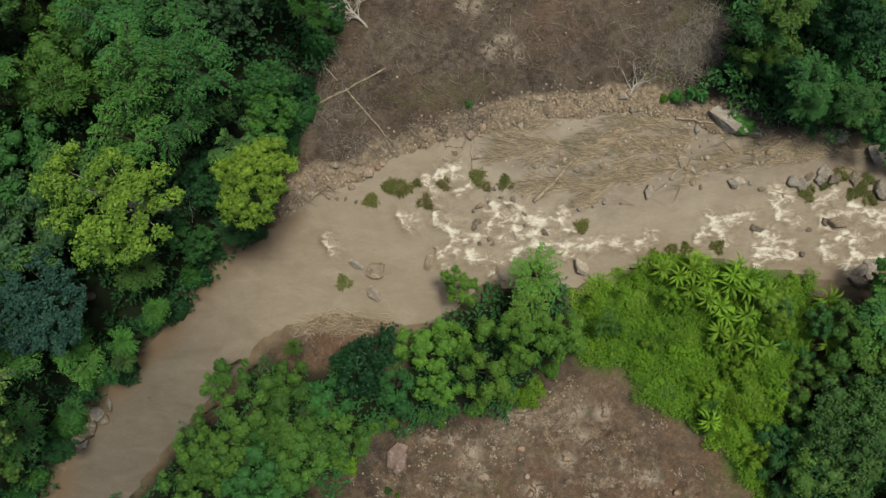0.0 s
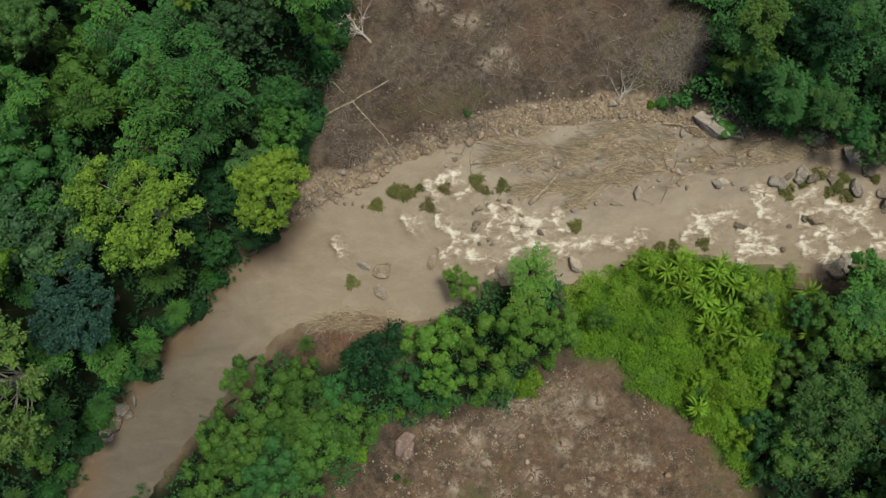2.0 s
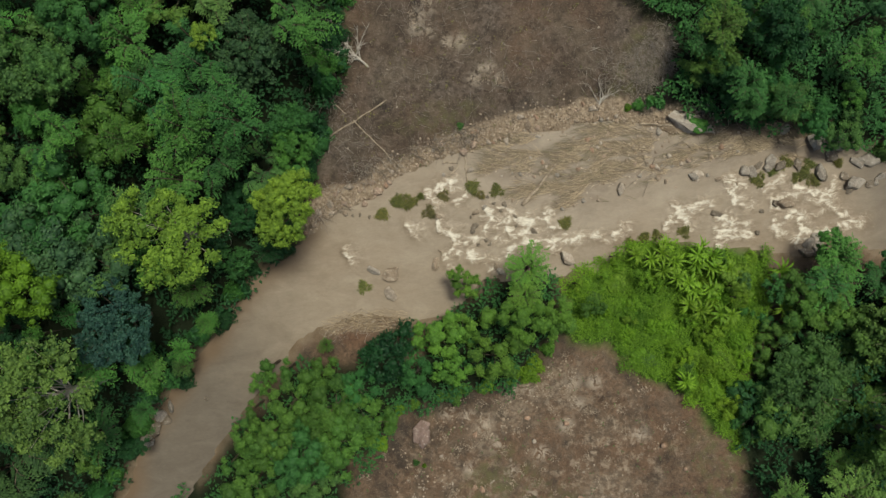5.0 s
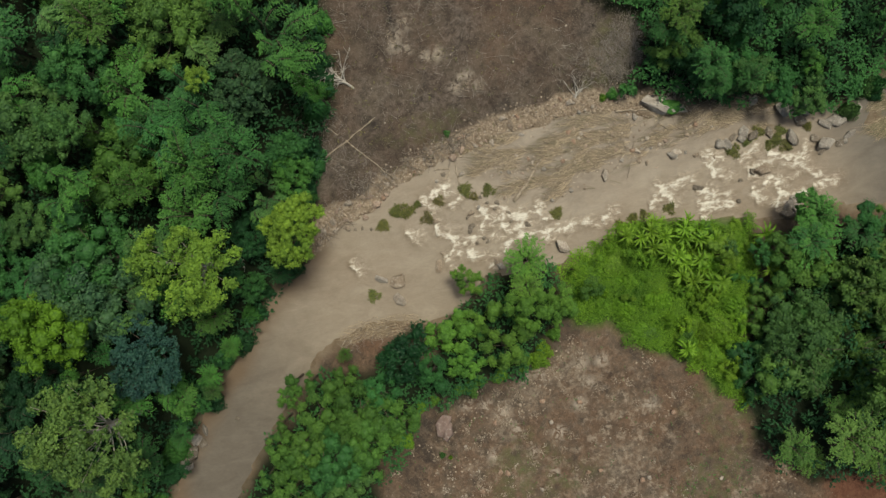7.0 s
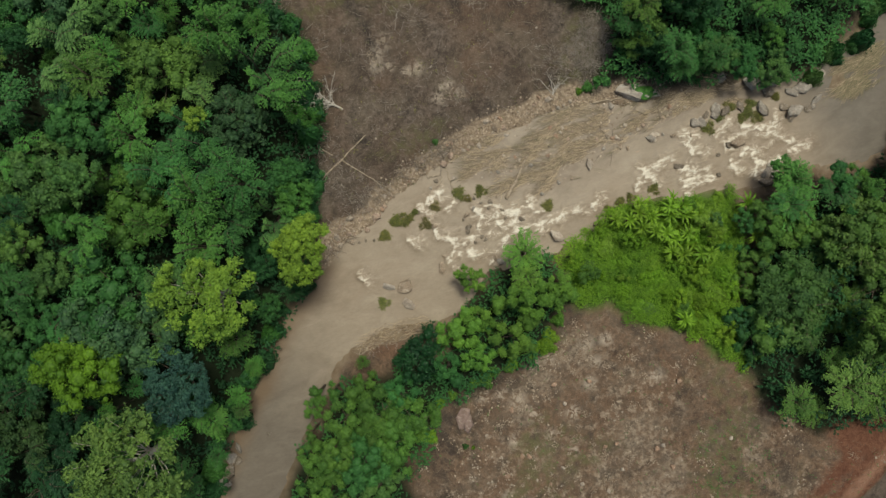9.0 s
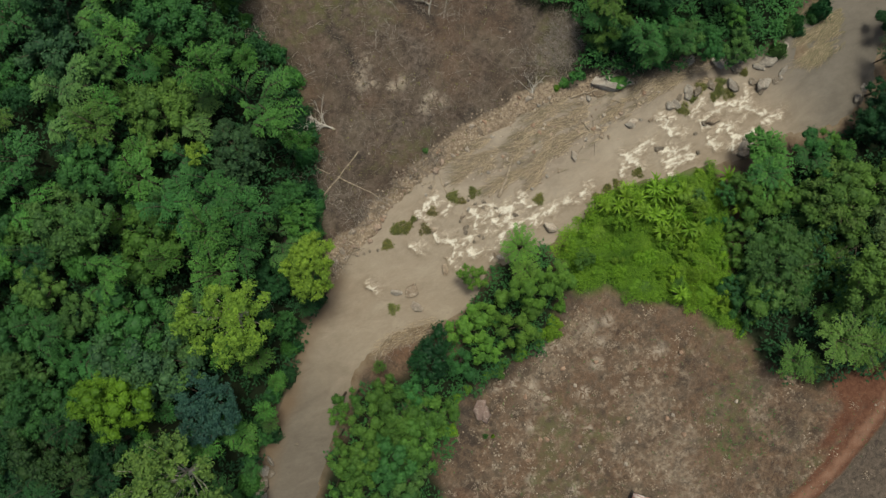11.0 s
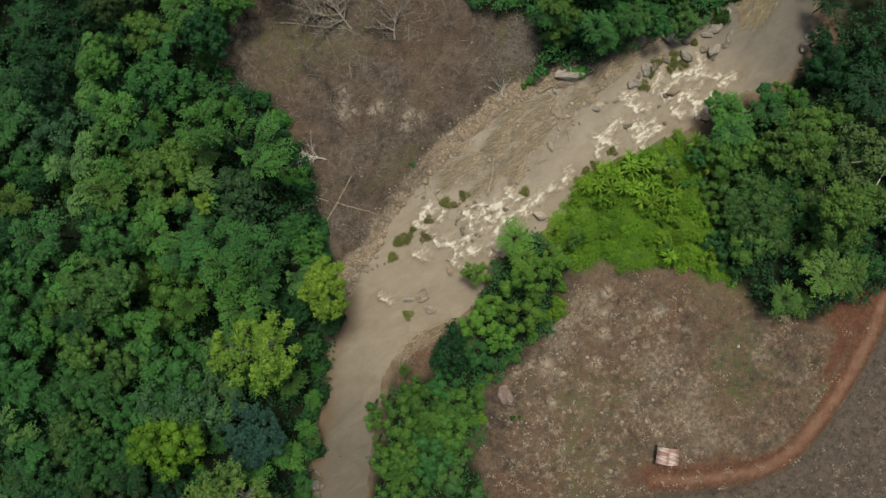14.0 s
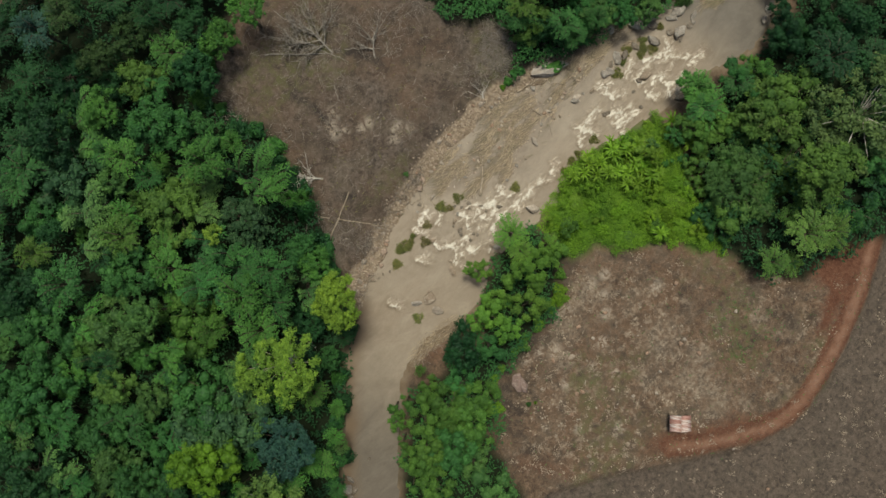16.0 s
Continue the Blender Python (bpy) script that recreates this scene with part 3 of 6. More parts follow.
def leafy(name, pieces, material, parent):
    """Joins (pos, normal, along, length, width, tone) sets into one foliage mesh."""
    pos, nor, alo, le, wi, to = [np.concatenate(k) for k in zip(*pieces)]
    co, q = leaf_quads(pos, nor, alo, le, wi)
    return quad_object(name, co, q, material, {"tone": np.repeat(to, 4)}, parent=parent)


def tube(path, radii, sides=6):
    """A bent tapering rod along path: corners and faces."""
    path = np.asarray(path, float)
    tang = unit(np.gradient(path, axis=0))
    ref = np.array([0.31, 0.17, 0.93]) if abs(tang[0][2]) < 0.8 else np.array([0.9, 0.3, 0.1])
    u = unit(np.cross(tang, ref))
    v = np.cross(tang, u)
    a = np.linspace(0, 2 * math.pi, sides, endpoint=False)
    ring = path[:, None] + np.asarray(radii)[:, None, None] * (np.cos(a)[None, :, None] * u[:, None] + np.sin(a)[None, :, None] * v[:, None])
    k = len(path)
    idx = np.arange(k * sides).reshape(k, sides)
    nxt = np.roll(idx, -1, 1)
    q = np.stack([idx[:-1], nxt[:-1], nxt[1:], idx[1:]], -1).reshape(-1, 4)
    return ring.reshape(-1, 3), q


def join_tubes(tubes, sides=0):
    """Joins rods into one mesh; with sides given they all grow out of the first one's first ring."""
    co, qs, n = [], [], 0
    for c, q in tubes:
        if sides and n:
            q = np.where(q < sides, q, q + n)
            co.append(c)
            qs.append(q)
            n += len(c)
            continue
        co.append(c)
        qs.append(q + n)
        n += len(c)
    return np.concatenate(co), np.concatenate(qs)


def limbs(rng, height, base, tips, r0):
    """A trunk and one bent limb to each tip."""
    top = np.array([0.0, 0.0, height * 0.62])
    tr = [np.array([0, 0, -0.4]), np.array([base, 0.05, height * 0.3]), top]
    tubes = [tube(tr, [r0 * 1.25, r0, r0 * 0.7], 8)]
    for tip in tips[::2]:
        s = np.array([base * 0.6, 0, height * rng.uniform(0.35, 0.6)])
        mid = s * 0.5 + tip * 0.5 + np.array([0, 0, -0.08 * height * rng.uniform(0, 1)])
        tubes.append(tube([s, mid, tip], [r0 * 0.24, r0 * 0.13, r0 * 0.04], 5))
    return join_tubes(tubes)


def empty_at(name, x=0.0, y=0.0, z=0.0):
    ob = new(name)
    ob.location = (x, y, z)
    return ob


def leaf_mass(centre, r, rng, rows=5, cols=10):
    """The closed inside of a lobe: a lumpy solid dome that stands in for packed leaves and blocks light."""
    ph = rng.uniform(0, 6.28, 3)
    el = np.linspace(-0.5, math.pi / 2 - 0.05, rows + 1)
    az = np.linspace(0, 2 * math.pi, cols, endpoint=False)
    e, a = np.meshgrid(el, az, indexing="ij")
    k = r * (1 + 0.10 * np.sin(3 * a + ph[0] + 2 * e) + 0.08 * np.sin(5 * a + ph[1]) * np.cos(e))
    co = centre + np.stack([k * np.cos(e) * np.cos(a), k * np.cos(e) * np.sin(a), k * np.sin(e) * 0.9], -1).reshape(-1, 3)
    idx = np.arange((rows + 1) * cols).reshape(rows + 1, cols)
    nxt = np.roll(idx, -1, 1)
    return co, np.stack([idx[:-1], nxt[:-1], nxt[1:], idx[1:]], -1).reshape(-1, 4)


def broad_tree(seed, R=3.5, H=11.0, lobes=16, tufts=20, per=8, leaf=0.27, flat=0.72, lobe=0.30, gap=0.15, bark=None, material=None, name="broadleaf_tree", core=0.80, loose=0.75, reach=0.80):
    """A tree whose crown is a dome of rounded, leaf-covered lobes with gaps between them."""
    rng = np.random.default_rng(seed)
    ob = empty_at(name)
    cz = H - R * flat - R * lobe * 0.6
    centres, sizes = [], []
    tries = 0
    while len(centres) < lobes and tries < 6000:
        tries += 1
        u = unit(rng.normal(size=3))
        u[2] = abs(u[2]) * 1.1 - 0.12
        u = unit(u)
        if len(centres) < max(3, lobes // 7):
            u = unit(np.array([rng.normal() * 0.4, rng.normal() * 0.4, 1.0]))
        az = math.atan2(u[1], u[0])
        k = rng.uniform(0.52 if u[2] < 0.5 else (0.05 if flat < 0.6 else 0.38), reach) * (1 + 0.14 * math.sin(2 * az + seed) + 0.12 * math.sin(3 * az + 2 * seed))
        c = u * R * k * np.array([1, 1, flat]) + np.array([0, 0, rng.uniform(-0.10, 0.10) * R])
        r = R * lobe * rng.uniform(0.6, 1.25)
        if all(np.linalg.norm(c - o) > 0.62 * (r + q) * (1 + gap) for o, q in zip(centres, sizes)):
            centres.append(c)
            sizes.append(r)
    pieces, cores, mass_tone = [], [], []
    for c, r in zip(centres, sizes):
        lob_tone = rng.uniform(-0.2, 0.2)
        out = unit(c + np.array([0, 0, 0.5 * R]))
        # a lobe is a bunch of uneven smaller bunches
        bunch = [(c, r * rng.uniform(0.55, 0.72))]
        turn = rng.uniform(0, 6.28)
        for j in range(int(rng.integers(3, 6))):
            turn += rng.uniform(0.9, 1.8)
            way = np.array([math.cos(turn), math.sin(turn), rng.uniform(-0.45, 0.25)])
            bunch.append((c + way * r * loose * rng.uniform(0.75, 1.25), r * rng.uniform(0.28, 0.52)))
        area = sum(q * q for _, q in bunch)
        for bc, br in bunch:
            bun_tone = lob_tone + rng.uniform(-0.10, 0.10)
            # core toned darker than the leaves, shade inside the lobe put into colour
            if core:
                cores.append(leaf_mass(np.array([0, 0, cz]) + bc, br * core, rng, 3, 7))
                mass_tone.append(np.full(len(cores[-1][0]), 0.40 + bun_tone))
            count = max(3, int(round(tufts * br * br / area)))
            warp = np.array([rng.uniform(0.8, 1.25), rng.uniform(0.8, 1.25), rng.uniform(0.7, 1.0)])
            for k in range(count):
                ang = k * 2.39996 + rng.uniform(-0.5, 0.5)
                hz = 1 - 1.2 * (k + rng.uniform(0.1, 0.9)) / count
                ring = math.sqrt(max(0.0, 1 - hz * hz))
                u = unit(np.array([ring * math.cos(ang), ring * math.sin(ang), hz]) + out * 0.25)
                tc = np.array([0, 0, cz]) + bc + u * br * rng.uniform(0.75, 1.12) * warp
                tr = r * rng.uniform(0.16, 0.34)
                v = unit(rng.normal(size=(per, 3)) + u * 0.7)
                pos = tc + v * tr * rng.uniform(0.25, 1.0, (per, 1))
                nor = unit(v * 0.4 + u * 0.9 + np.array([0, 0, 0.2]) + rng.normal(size=(per, 3)) * 0.28)
                alo = v + rng.normal(size=(per, 3)) * 0.5
                le = 0.80 * leaf * rng.uniform(0.7, 1.35, per)
                # tufts that face up get a lighter tone, light from above put in
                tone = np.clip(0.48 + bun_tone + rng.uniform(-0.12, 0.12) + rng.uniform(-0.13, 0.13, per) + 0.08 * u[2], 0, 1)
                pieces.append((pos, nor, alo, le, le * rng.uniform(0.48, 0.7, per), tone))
    pos, nor, alo, le, wi, to = [np.concatenate(k) for k in zip(*pieces)]
    co, q = leaf_quads(pos, nor, alo, le, wi)
    tone = np.repeat(to, 4)
    sm = np.zeros(len(q), bool)
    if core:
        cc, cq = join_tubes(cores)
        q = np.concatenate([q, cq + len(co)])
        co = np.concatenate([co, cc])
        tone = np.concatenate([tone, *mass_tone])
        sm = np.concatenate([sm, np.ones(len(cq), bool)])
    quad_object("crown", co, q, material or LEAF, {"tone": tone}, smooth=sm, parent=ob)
    co, q = limbs(rng, H * 0.92, rng.uniform(-0.3, 0.3), [np.array([0, 0, cz]) + c * 1.02 for c in centres], 0.2 * R / 3.5 + 0.05)
    quad_object("trunk", co, q, bark or BARK, smooth=True, parent=ob)
    return ob


def plume_tree(seed, R=3.2, H=11.0, plumes=20, leaf=0.42, name="bamboo_clump"):
    """Arching feathery stems that fan out from one clump, each with leaves in rows."""
    rng = np.random.default_rng(seed)
    ob = empty_at(name)
    pieces, culms = [], []
    for k in range(plumes):
        az = k * 2.4 + rng.uniform(-0.4, 0.4)
        reach = R * rng.uniform(0.55, 1.05) * (0.45 + 0.55 * math.sqrt((k + 1) / plumes))
        top = H * rng.uniform(0.82, 1.0) - 0.35 * reach
        d = np.array([math.cos(az), math.sin(az), 0])
        start = np.zeros(3)
        s = np.linspace(0, 1, 9)[:, None]
        path = start + d * reach * s ** 2.2 + np.array([0, 0, 1.0]) * (top * np.sin(s * 1.78) / math.sin(1.57))
        culms.append(tube(path[::2], np.linspace(0.06, 0.012, 5), 4))
        plume_tone = rng.uniform(-0.18, 0.18)
        nodes = 10
        for j in range(nodes):
            t = 0.52 + 0.48 * (j + 0.3) / nodes
            i = min(int(t * 8), 7)
            base = path[i] + (path[i + 1] - path[i]) * (t * 8 - i)
            tang = unit(path[i + 1] - path[i])
            reach_here = leaf * 1.7 * (0.35 + 0.65 * math.sin(math.pi * min(1.0, 0.25 + 0.75 * (1 - (t - 0.52) / 0.48))))
            for side in (-1, 1):
                sv = unit(np.cross(tang, np.array([0, 0, 1.0])) * side + 1e-4)
                arm = unit(sv + tang * 0.6 + rng.normal(size=3) * 0.22 + np.array([0, 0, -0.15])) * reach_here * rng.uniform(0.8, 1.15)
                m = 6
                w = np.linspace(0.12, 0.95, m)[:, None]
                pos = base + arm * w + rng.normal(size=(m, 3)) * 0.05
                pos[:, 2] -= 0.12 * w[:, 0] ** 2
                alo = unit(unit(arm) + tang * np.where(np.arange(m) % 2, 0.8, -0.35)[:, None] + rng.normal(size=(m, 3)) * 0.15)
                nor = unit(np.array([0, 0, 1.0]) + rng.normal(size=(m, 3)) * 0.25 + d * 0.2)
                le = leaf * 0.72 * rng.uniform(0.7, 1.25, m) * (1.1 - 0.45 * w[:, 0])
                # relief shading put into the tone: darker inside the clump, lighter at tips
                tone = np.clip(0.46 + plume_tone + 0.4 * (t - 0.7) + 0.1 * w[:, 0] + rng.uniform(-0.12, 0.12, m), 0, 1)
                pieces.append((pos, nor, alo, le, le * 0.5, tone))
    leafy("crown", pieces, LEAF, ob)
    co, q = join_tubes(culms, 4)
    quad_object("stem", co, q, BARK, smooth=True, parent=ob)
    return ob


def frond_clump(seed, R=3.2, H=11.0, fronds=13, name="bamboo_clump"):
    """Tall bamboo whose stems bow one way, each a comb of drooping leafy side twigs."""
    rng = np.random.default_rng(seed)
    ob = empty_at(name)
    pieces, culms = [], []
    for k in range(fronds):
        az = rng.normal() * 0.5 + (math.pi if k % 5 == 4 else 0.0)
        reach = R * rng.uniform(0.55, 1.15) * (0.5 if k % 5 == 4 else 1.0)
        top = H * rng.uniform(0.70, 1.0)
        d = np.array([math.cos(az), math.sin(az), 0])
        start = np.array([-0.35 * R + rng.uniform(-0.5, 0.3) * R, rng.uniform(-0.75, 0.75) * R, 0])
        s = np.linspace(0, 1, 13)[:, None]
        path = start + d * reach * s ** 2.0 + np.array([0, 0, 1.0]) * top * np.sin(s * 1.85)
        culms.append(tube(path[::3], np.linspace(0.07, 0.012, 5), 4))
        frond_tone = rng.uniform(-0.2, 0.16)
        nodes = 13
        for j in range(nodes):
            t = 0.42 + 0.57 * (j + 0.5) / nodes
            i = min(int(t * 12), 11)
            base = path[i] + (path[i + 1] - path[i]) * (t * 12 - i)
            tang = unit(path[i + 1] - path[i])
            flat = unit(np.cross(d, np.array([0, 0, 1.0])))
            size = 0.88 * (0.35 + 0.65 * math.sin(math.pi * (0.2 + 0.75 * (1 - (t - 0.42) / 0.57))))
            for side in (-1, 1):
                arm = unit(flat * side + d * 0.45 + rng.normal(size=3) * 0.12 + np.array([0, 0, -0.1])) * size * rng.uniform(0.8, 1.2)
                m = 6
                w = np.linspace(0.05, 0.95, m)[:, None]
                pos = base + arm * w + rng.normal(size=(m, 3)) * 0.03
                pos[:, 2] -= 0.35 * w[:, 0] ** 2
                alo = unit(unit(arm) + d * np.where(np.arange(m) % 2, 0.5, -0.3)[:, None] + np.array([0, 0, -0.2]))
                nor = unit(np.array([0, 0, 1.0]) + rng.normal(size=(m, 3)) * 0.2)
                le = 0.36 * rng.uniform(0.75, 1.2, m) * (1.1 - 0.4 * w[:, 0])
                # frond bases darkened and tips lightened in tone, in place of inner shade
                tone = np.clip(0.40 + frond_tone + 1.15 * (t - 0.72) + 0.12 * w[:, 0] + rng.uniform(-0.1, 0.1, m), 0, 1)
                pieces.append((pos, nor, alo, le, le * 0.40, tone))
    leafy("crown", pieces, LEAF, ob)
    co, q = join_tubes(culms, 4)
    quad_object("stem", co, q, BARK, smooth=True, parent=ob)
    return ob


def bush(seed, R=1.6, H=1.7, tufts=90, per=11, leaf=0.19, name="shrub", wide=0.6):
    """A low mound of leaves on short stems."""
    rng = np.random.default_rng(seed)
    ob = empty_at(name)
    pieces, stems = [], []
    for k in range(tufts):
        u = unit(rng.normal(size=3))
        u[2] = abs(u[2])
        tc = u * np.array([R, R, H]) * rng.uniform(0.6, 0.95) * (0.8 + 0.35 * math.sin(3 * math.atan2(u[1], u[0]) + seed))
        v = unit(rng.normal(size=(per, 3)) + u)
        pos = tc + v * rng.uniform(0.1, 0.32, (per, 1)) * R * 0.7
        pos[:, 2] = np.maximum(pos[:, 2], 0.03)
        nor = unit(v * 0.4 + np.array([0, 0, 0.8]) + rng.normal(size=(per, 3)) * 0.3)
        le = leaf * rng.uniform(0.7, 1.3, per)
        tone = np.clip(0.45 + rng.uniform(-0.2, 0.2) + rng.uniform(-0.15, 0.15, per), 0, 1)
        pieces.append((pos, nor, v + rng.normal(size=(per, 3)) * 0.4, le, le * wide, tone))
        if k % 7 == 0:
            stems.append(tube([np.array([0, 0, -0.1]), tc * 0.5 + np.array([0, 0, 0.1]), tc], [0.04, 0.025, 0.01], 4))
    pos, nor, alo, le, wi, to = [np.concatenate(k) for k in zip(*pieces)]
    co, q = leaf_quads(pos, nor, alo, le, wi)
    tone = np.repeat(to, 4)
    # solid domes added inside the shrub; their lower tone paints its inner shade
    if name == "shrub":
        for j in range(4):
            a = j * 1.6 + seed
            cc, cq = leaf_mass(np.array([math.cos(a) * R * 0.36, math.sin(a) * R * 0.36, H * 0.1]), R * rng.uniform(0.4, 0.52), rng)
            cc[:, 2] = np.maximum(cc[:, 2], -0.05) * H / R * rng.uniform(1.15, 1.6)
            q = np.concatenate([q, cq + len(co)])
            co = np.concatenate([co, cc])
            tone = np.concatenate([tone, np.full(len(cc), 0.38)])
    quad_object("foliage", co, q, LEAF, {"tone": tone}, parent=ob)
    co, q = join_tubes(stems, 4)
    quad_object("stem", co, q, BARK, smooth=True, parent=ob)
    return ob


GREENS = {
    "mid": (0.051, 0.160, 0.050), "dark": (0.027, 0.094, 0.036), "olive": (0.090, 0.190, 0.060),
    "lime": (0.152, 0.282, 0.030), "yellow": (0.198, 0.335, 0.056), "blue": (0.035, 0.096, 0.083),
    "fresh": (0.080, 0.216, 0.050), "grey": (0.061, 0.138, 0.068), "deep": (0.017, 0.064, 0.027), "straw": (0.185, 0.170, 0.080),
    "banana": (0.140, 0.262, 0.026), "sedge": (0.185, 0.190, 0.068), "bright": (0.104, 0.206, 0.050), "dusty": (0.120, 0.190, 0.075),
    "leafy": (0.090, 0.192, 0.042), "grove": (0.124, 0.258, 0.048), "sage": (0.130, 0.222, 0.062), "deepolive": (0.050, 0.100, 0.036), "limeround": (0.195, 0.315, 0.048), "thick": (0.172, 0.320, 0.031),
}


def paint(ob, name, rng, vary=1.0):
    r, g, b = GREENS[name]
    k = 0.94 + vary * rng.uniform(-0.15, 0.17)
    w = 1 + vary * rng.uniform(-0.08, 0.1)
    for o in (ob, *ob.children_recursive):
        o.color = (r * k * w, g * k, b * k, 1.0)


BROAD = [broad_tree(11 + k, R=4.5, lobes=17 + 2 * (k % 2), tufts=30, lobe=0.29 + 0.02 * (k % 3), leaf=0.30, gap=0.28) for k in range(5)]
SHORT = [broad_tree(15 + k, R=2.8, H=6.5, lobes=11, tufts=30, leaf=0.23, lobe=0.38, flat=0.85, gap=0.44, core=0.88, loose=0.60) for k in range(4)]
SIMPLE = [broad_tree(21 + k, R=3.3, lobes=11 + k, tufts=26, leaf=0.29, lobe=0.36, gap=0.28) for k in range(4)]
FINE = [broad_tree(31 + k, lobes=30, tufts=13, per=8, leaf=0.26, lobe=0.21, gap=0.05) for k in range(3)]
PLUME = [plume_tree(51 + k) for k in range(4)]
FROND = [frond_clump(151 + k) for k in range(5)]
DENSE = broad_tree(71, lobes=60, tufts=13, per=8, leaf=0.23, lobe=0.19, flat=0.75, gap=0.0, name="round_crowned_tree", reach=0.85)
OPEN = [broad_tree(75 + k, lobes=46, tufts=16, per=9, leaf=0.21, lobe=0.17, flat=0.5, gap=0.12, bark=PALE_BARK, name="open_crowned_tree", core=0.6, reach=0.95) for k in range(2)]
STAR = broad_tree(81, lobes=70, tufts=8, per=9, leaf=0.26, lobe=0.125, flat=0.5, gap=0.1, name="blue_green_tree", core=0.6)
BUSH = [bush(91 + k) for k in range(4)]
SEDGE = [bush(98 + k, R=0.8, H=0.75, tufts=70, per=9, leaf=0.34, name="sedge_clump", wide=0.22) for k in range(2)]
GLOSS = broad_tree(85, R=2.8, H=6.5, lobes=14, tufts=20, per=7, leaf=0.36, lobe=0.33, material=GLOSSY_LEAF, name="glossy_leaved_tree")
MODELS = {"b": (BROAD, 4.5, 11.0), "m": (SHORT, 2.8, 6.5), "c": (SIMPLE, 3.3, 11.0), "f": (FINE, 3.5, 11.0), "p": (PLUME, 3.2, 11.0), "q": (FROND, 3.2, 11.0), "d": ([DENSE], 3.5, 11.0),
          "o": (OPEN, 3.5, 11.0), "s": ([STAR], 3.5, 11.0), "g": ([GLOSS], 2.8, 6.5), "u": (BUSH, 1.6, 1.7), "w": (SEDGE, 0.8, 0.75)}
LABELS = {"m": "bushy broadleaf tree with rounded {} green lobes", "b": "broadleaf tree with a lobed {} green crown", "c": "broadleaf tree with a lobed {} green crown", "f": "tree with a finely leaved {} green crown",
          "q": "tall bamboo clump with bowed feathery {} green stems", "p": "feathery bamboo clump with arching {} green plumes", "d": "round dense tree with a {} green crown",
          "o": "open-crowned tree with {} green leaves and pale limbs", "s": "flat-crowned tree with {} green leaf rosettes",
          "g": "glossy-leaved {} green tree", "u": "low {} green shrub", "w": "{} green sedge clump growing in the shallow river"}
CATS = {"p": "bamboo", "q": "bamboo", "u": "shrub", "w": "sedge"}
used = set()
plant_rng = np.random.default_rng(3)
PLANTED = []


def plant(kind, colour, x, y, r, h, group):
    """One tree (its top h over the water level) or shrub (h high), standing on the ground."""
    if group == "riverside grove" and colour in ("fresh", "leafy"):
        colour = "leafy" if x < -3 else "grove"
    if group == "western forest" and colour == "lime" and kind in "pq":
        colour = "fresh"
    if group == "eastern forest" and x < 46 and colour in ("dark", "deep", "grey"):
        colour = "leafy" if colour == "dark" else "olive"
    # outer trees get darker leaf colours: the view's corner darkening is put in
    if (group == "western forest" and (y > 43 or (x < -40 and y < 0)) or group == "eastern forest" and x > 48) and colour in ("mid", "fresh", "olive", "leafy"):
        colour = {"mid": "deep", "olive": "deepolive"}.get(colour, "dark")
    if kind in "bm":
        kind = "b" if r > 3.7 else ("m" if h < 9 else "c")
    models, r0, h0 = MODELS[kind]
    if kind not in "uw":
        reach = signed(np.array([x]), np.array([y]), RIVER)[0]
        if group == "western forest" and kind not in "dos":
            r = max(1.3, min(r, reach + 0.2))
        if kind not in "dos" and colour not in ("lime", "yellow"):
            h *= plant_rng.uniform(0.68, 1.18) if kind == "m" else plant_rng.uniform(0.84, 1.07)
        if kind == "p" and group == "western forest" and reach > 1.9 * r and plant_rng.uniform() < 0.5:
            kind = "q"
            models, r0, h0 = MODELS[kind]
        if kind in "pq":
            h += 1.6
        if kind not in "dos":
            bank = signed(np.array([x]), np.array([y]), RIVER)[0] - r
            h = min(h, 6.5 + 1.0 * max(bank, 0.0))
        h = max(2.5, h - ground_z(x, y))
    src = models[int(plant_rng.integers(len(models)))]
    s = r / r0
    base = ground_z(x, y) if kind != "w" else max(ground_z(x, y), -0.06)
    tall = h / h0 if kind in "uwpq" else s
    m = Matrix.LocRotScale((x, y, base - 0.05), Euler((0, 0, plant_rng.normal() * 0.4 - 0.6 if kind == "q" else plant_rng.uniform(0, 6.28))), (s, s, tall))
    if src.name in used:
        ob = copy_thing(src, m)
    else:
        used.add(src.name)
        ob = src
        ob.matrix_basis = m
    if kind not in "uwpq":
        # the crown keeps its shape; the trunk reaches up to it
        for o in ob.children:
            if o.name.startswith("crown"):
                o.location.z = h / s - h0
            else:
                o.scale.z = max(0.3, h / s / h0)
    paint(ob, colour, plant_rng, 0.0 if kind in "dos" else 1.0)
    shade = {"mid": "medium", "fresh": "fresh", "grey": "greyish", "blue": "bluish", "lime": "bright lime", "limeround": "bright lime", "deepolive": "dark olive", "sage": "pale yellowish", "grove": "fresh", "thick": "bright yellowish", "yellow": "yellowish", "straw": "straw-tinged", "sedge": "olive", "bright": "light", "leafy": "leafy"}.get(colour, colour)
    tagged(ob, LABELS[kind].format(shade), CATS.get(kind, "tree"), group)
    PLANTED.append((x, y, r))
    return ob


def plant_list(rows, h, group):
    for x, y, r, *rest in rows:
        plant(rest[0], rest[1], x, y, r * (1.12 if h > 8.2 else 1.0), h * (rest[2] if len(rest) > 2 else 1.0), group)


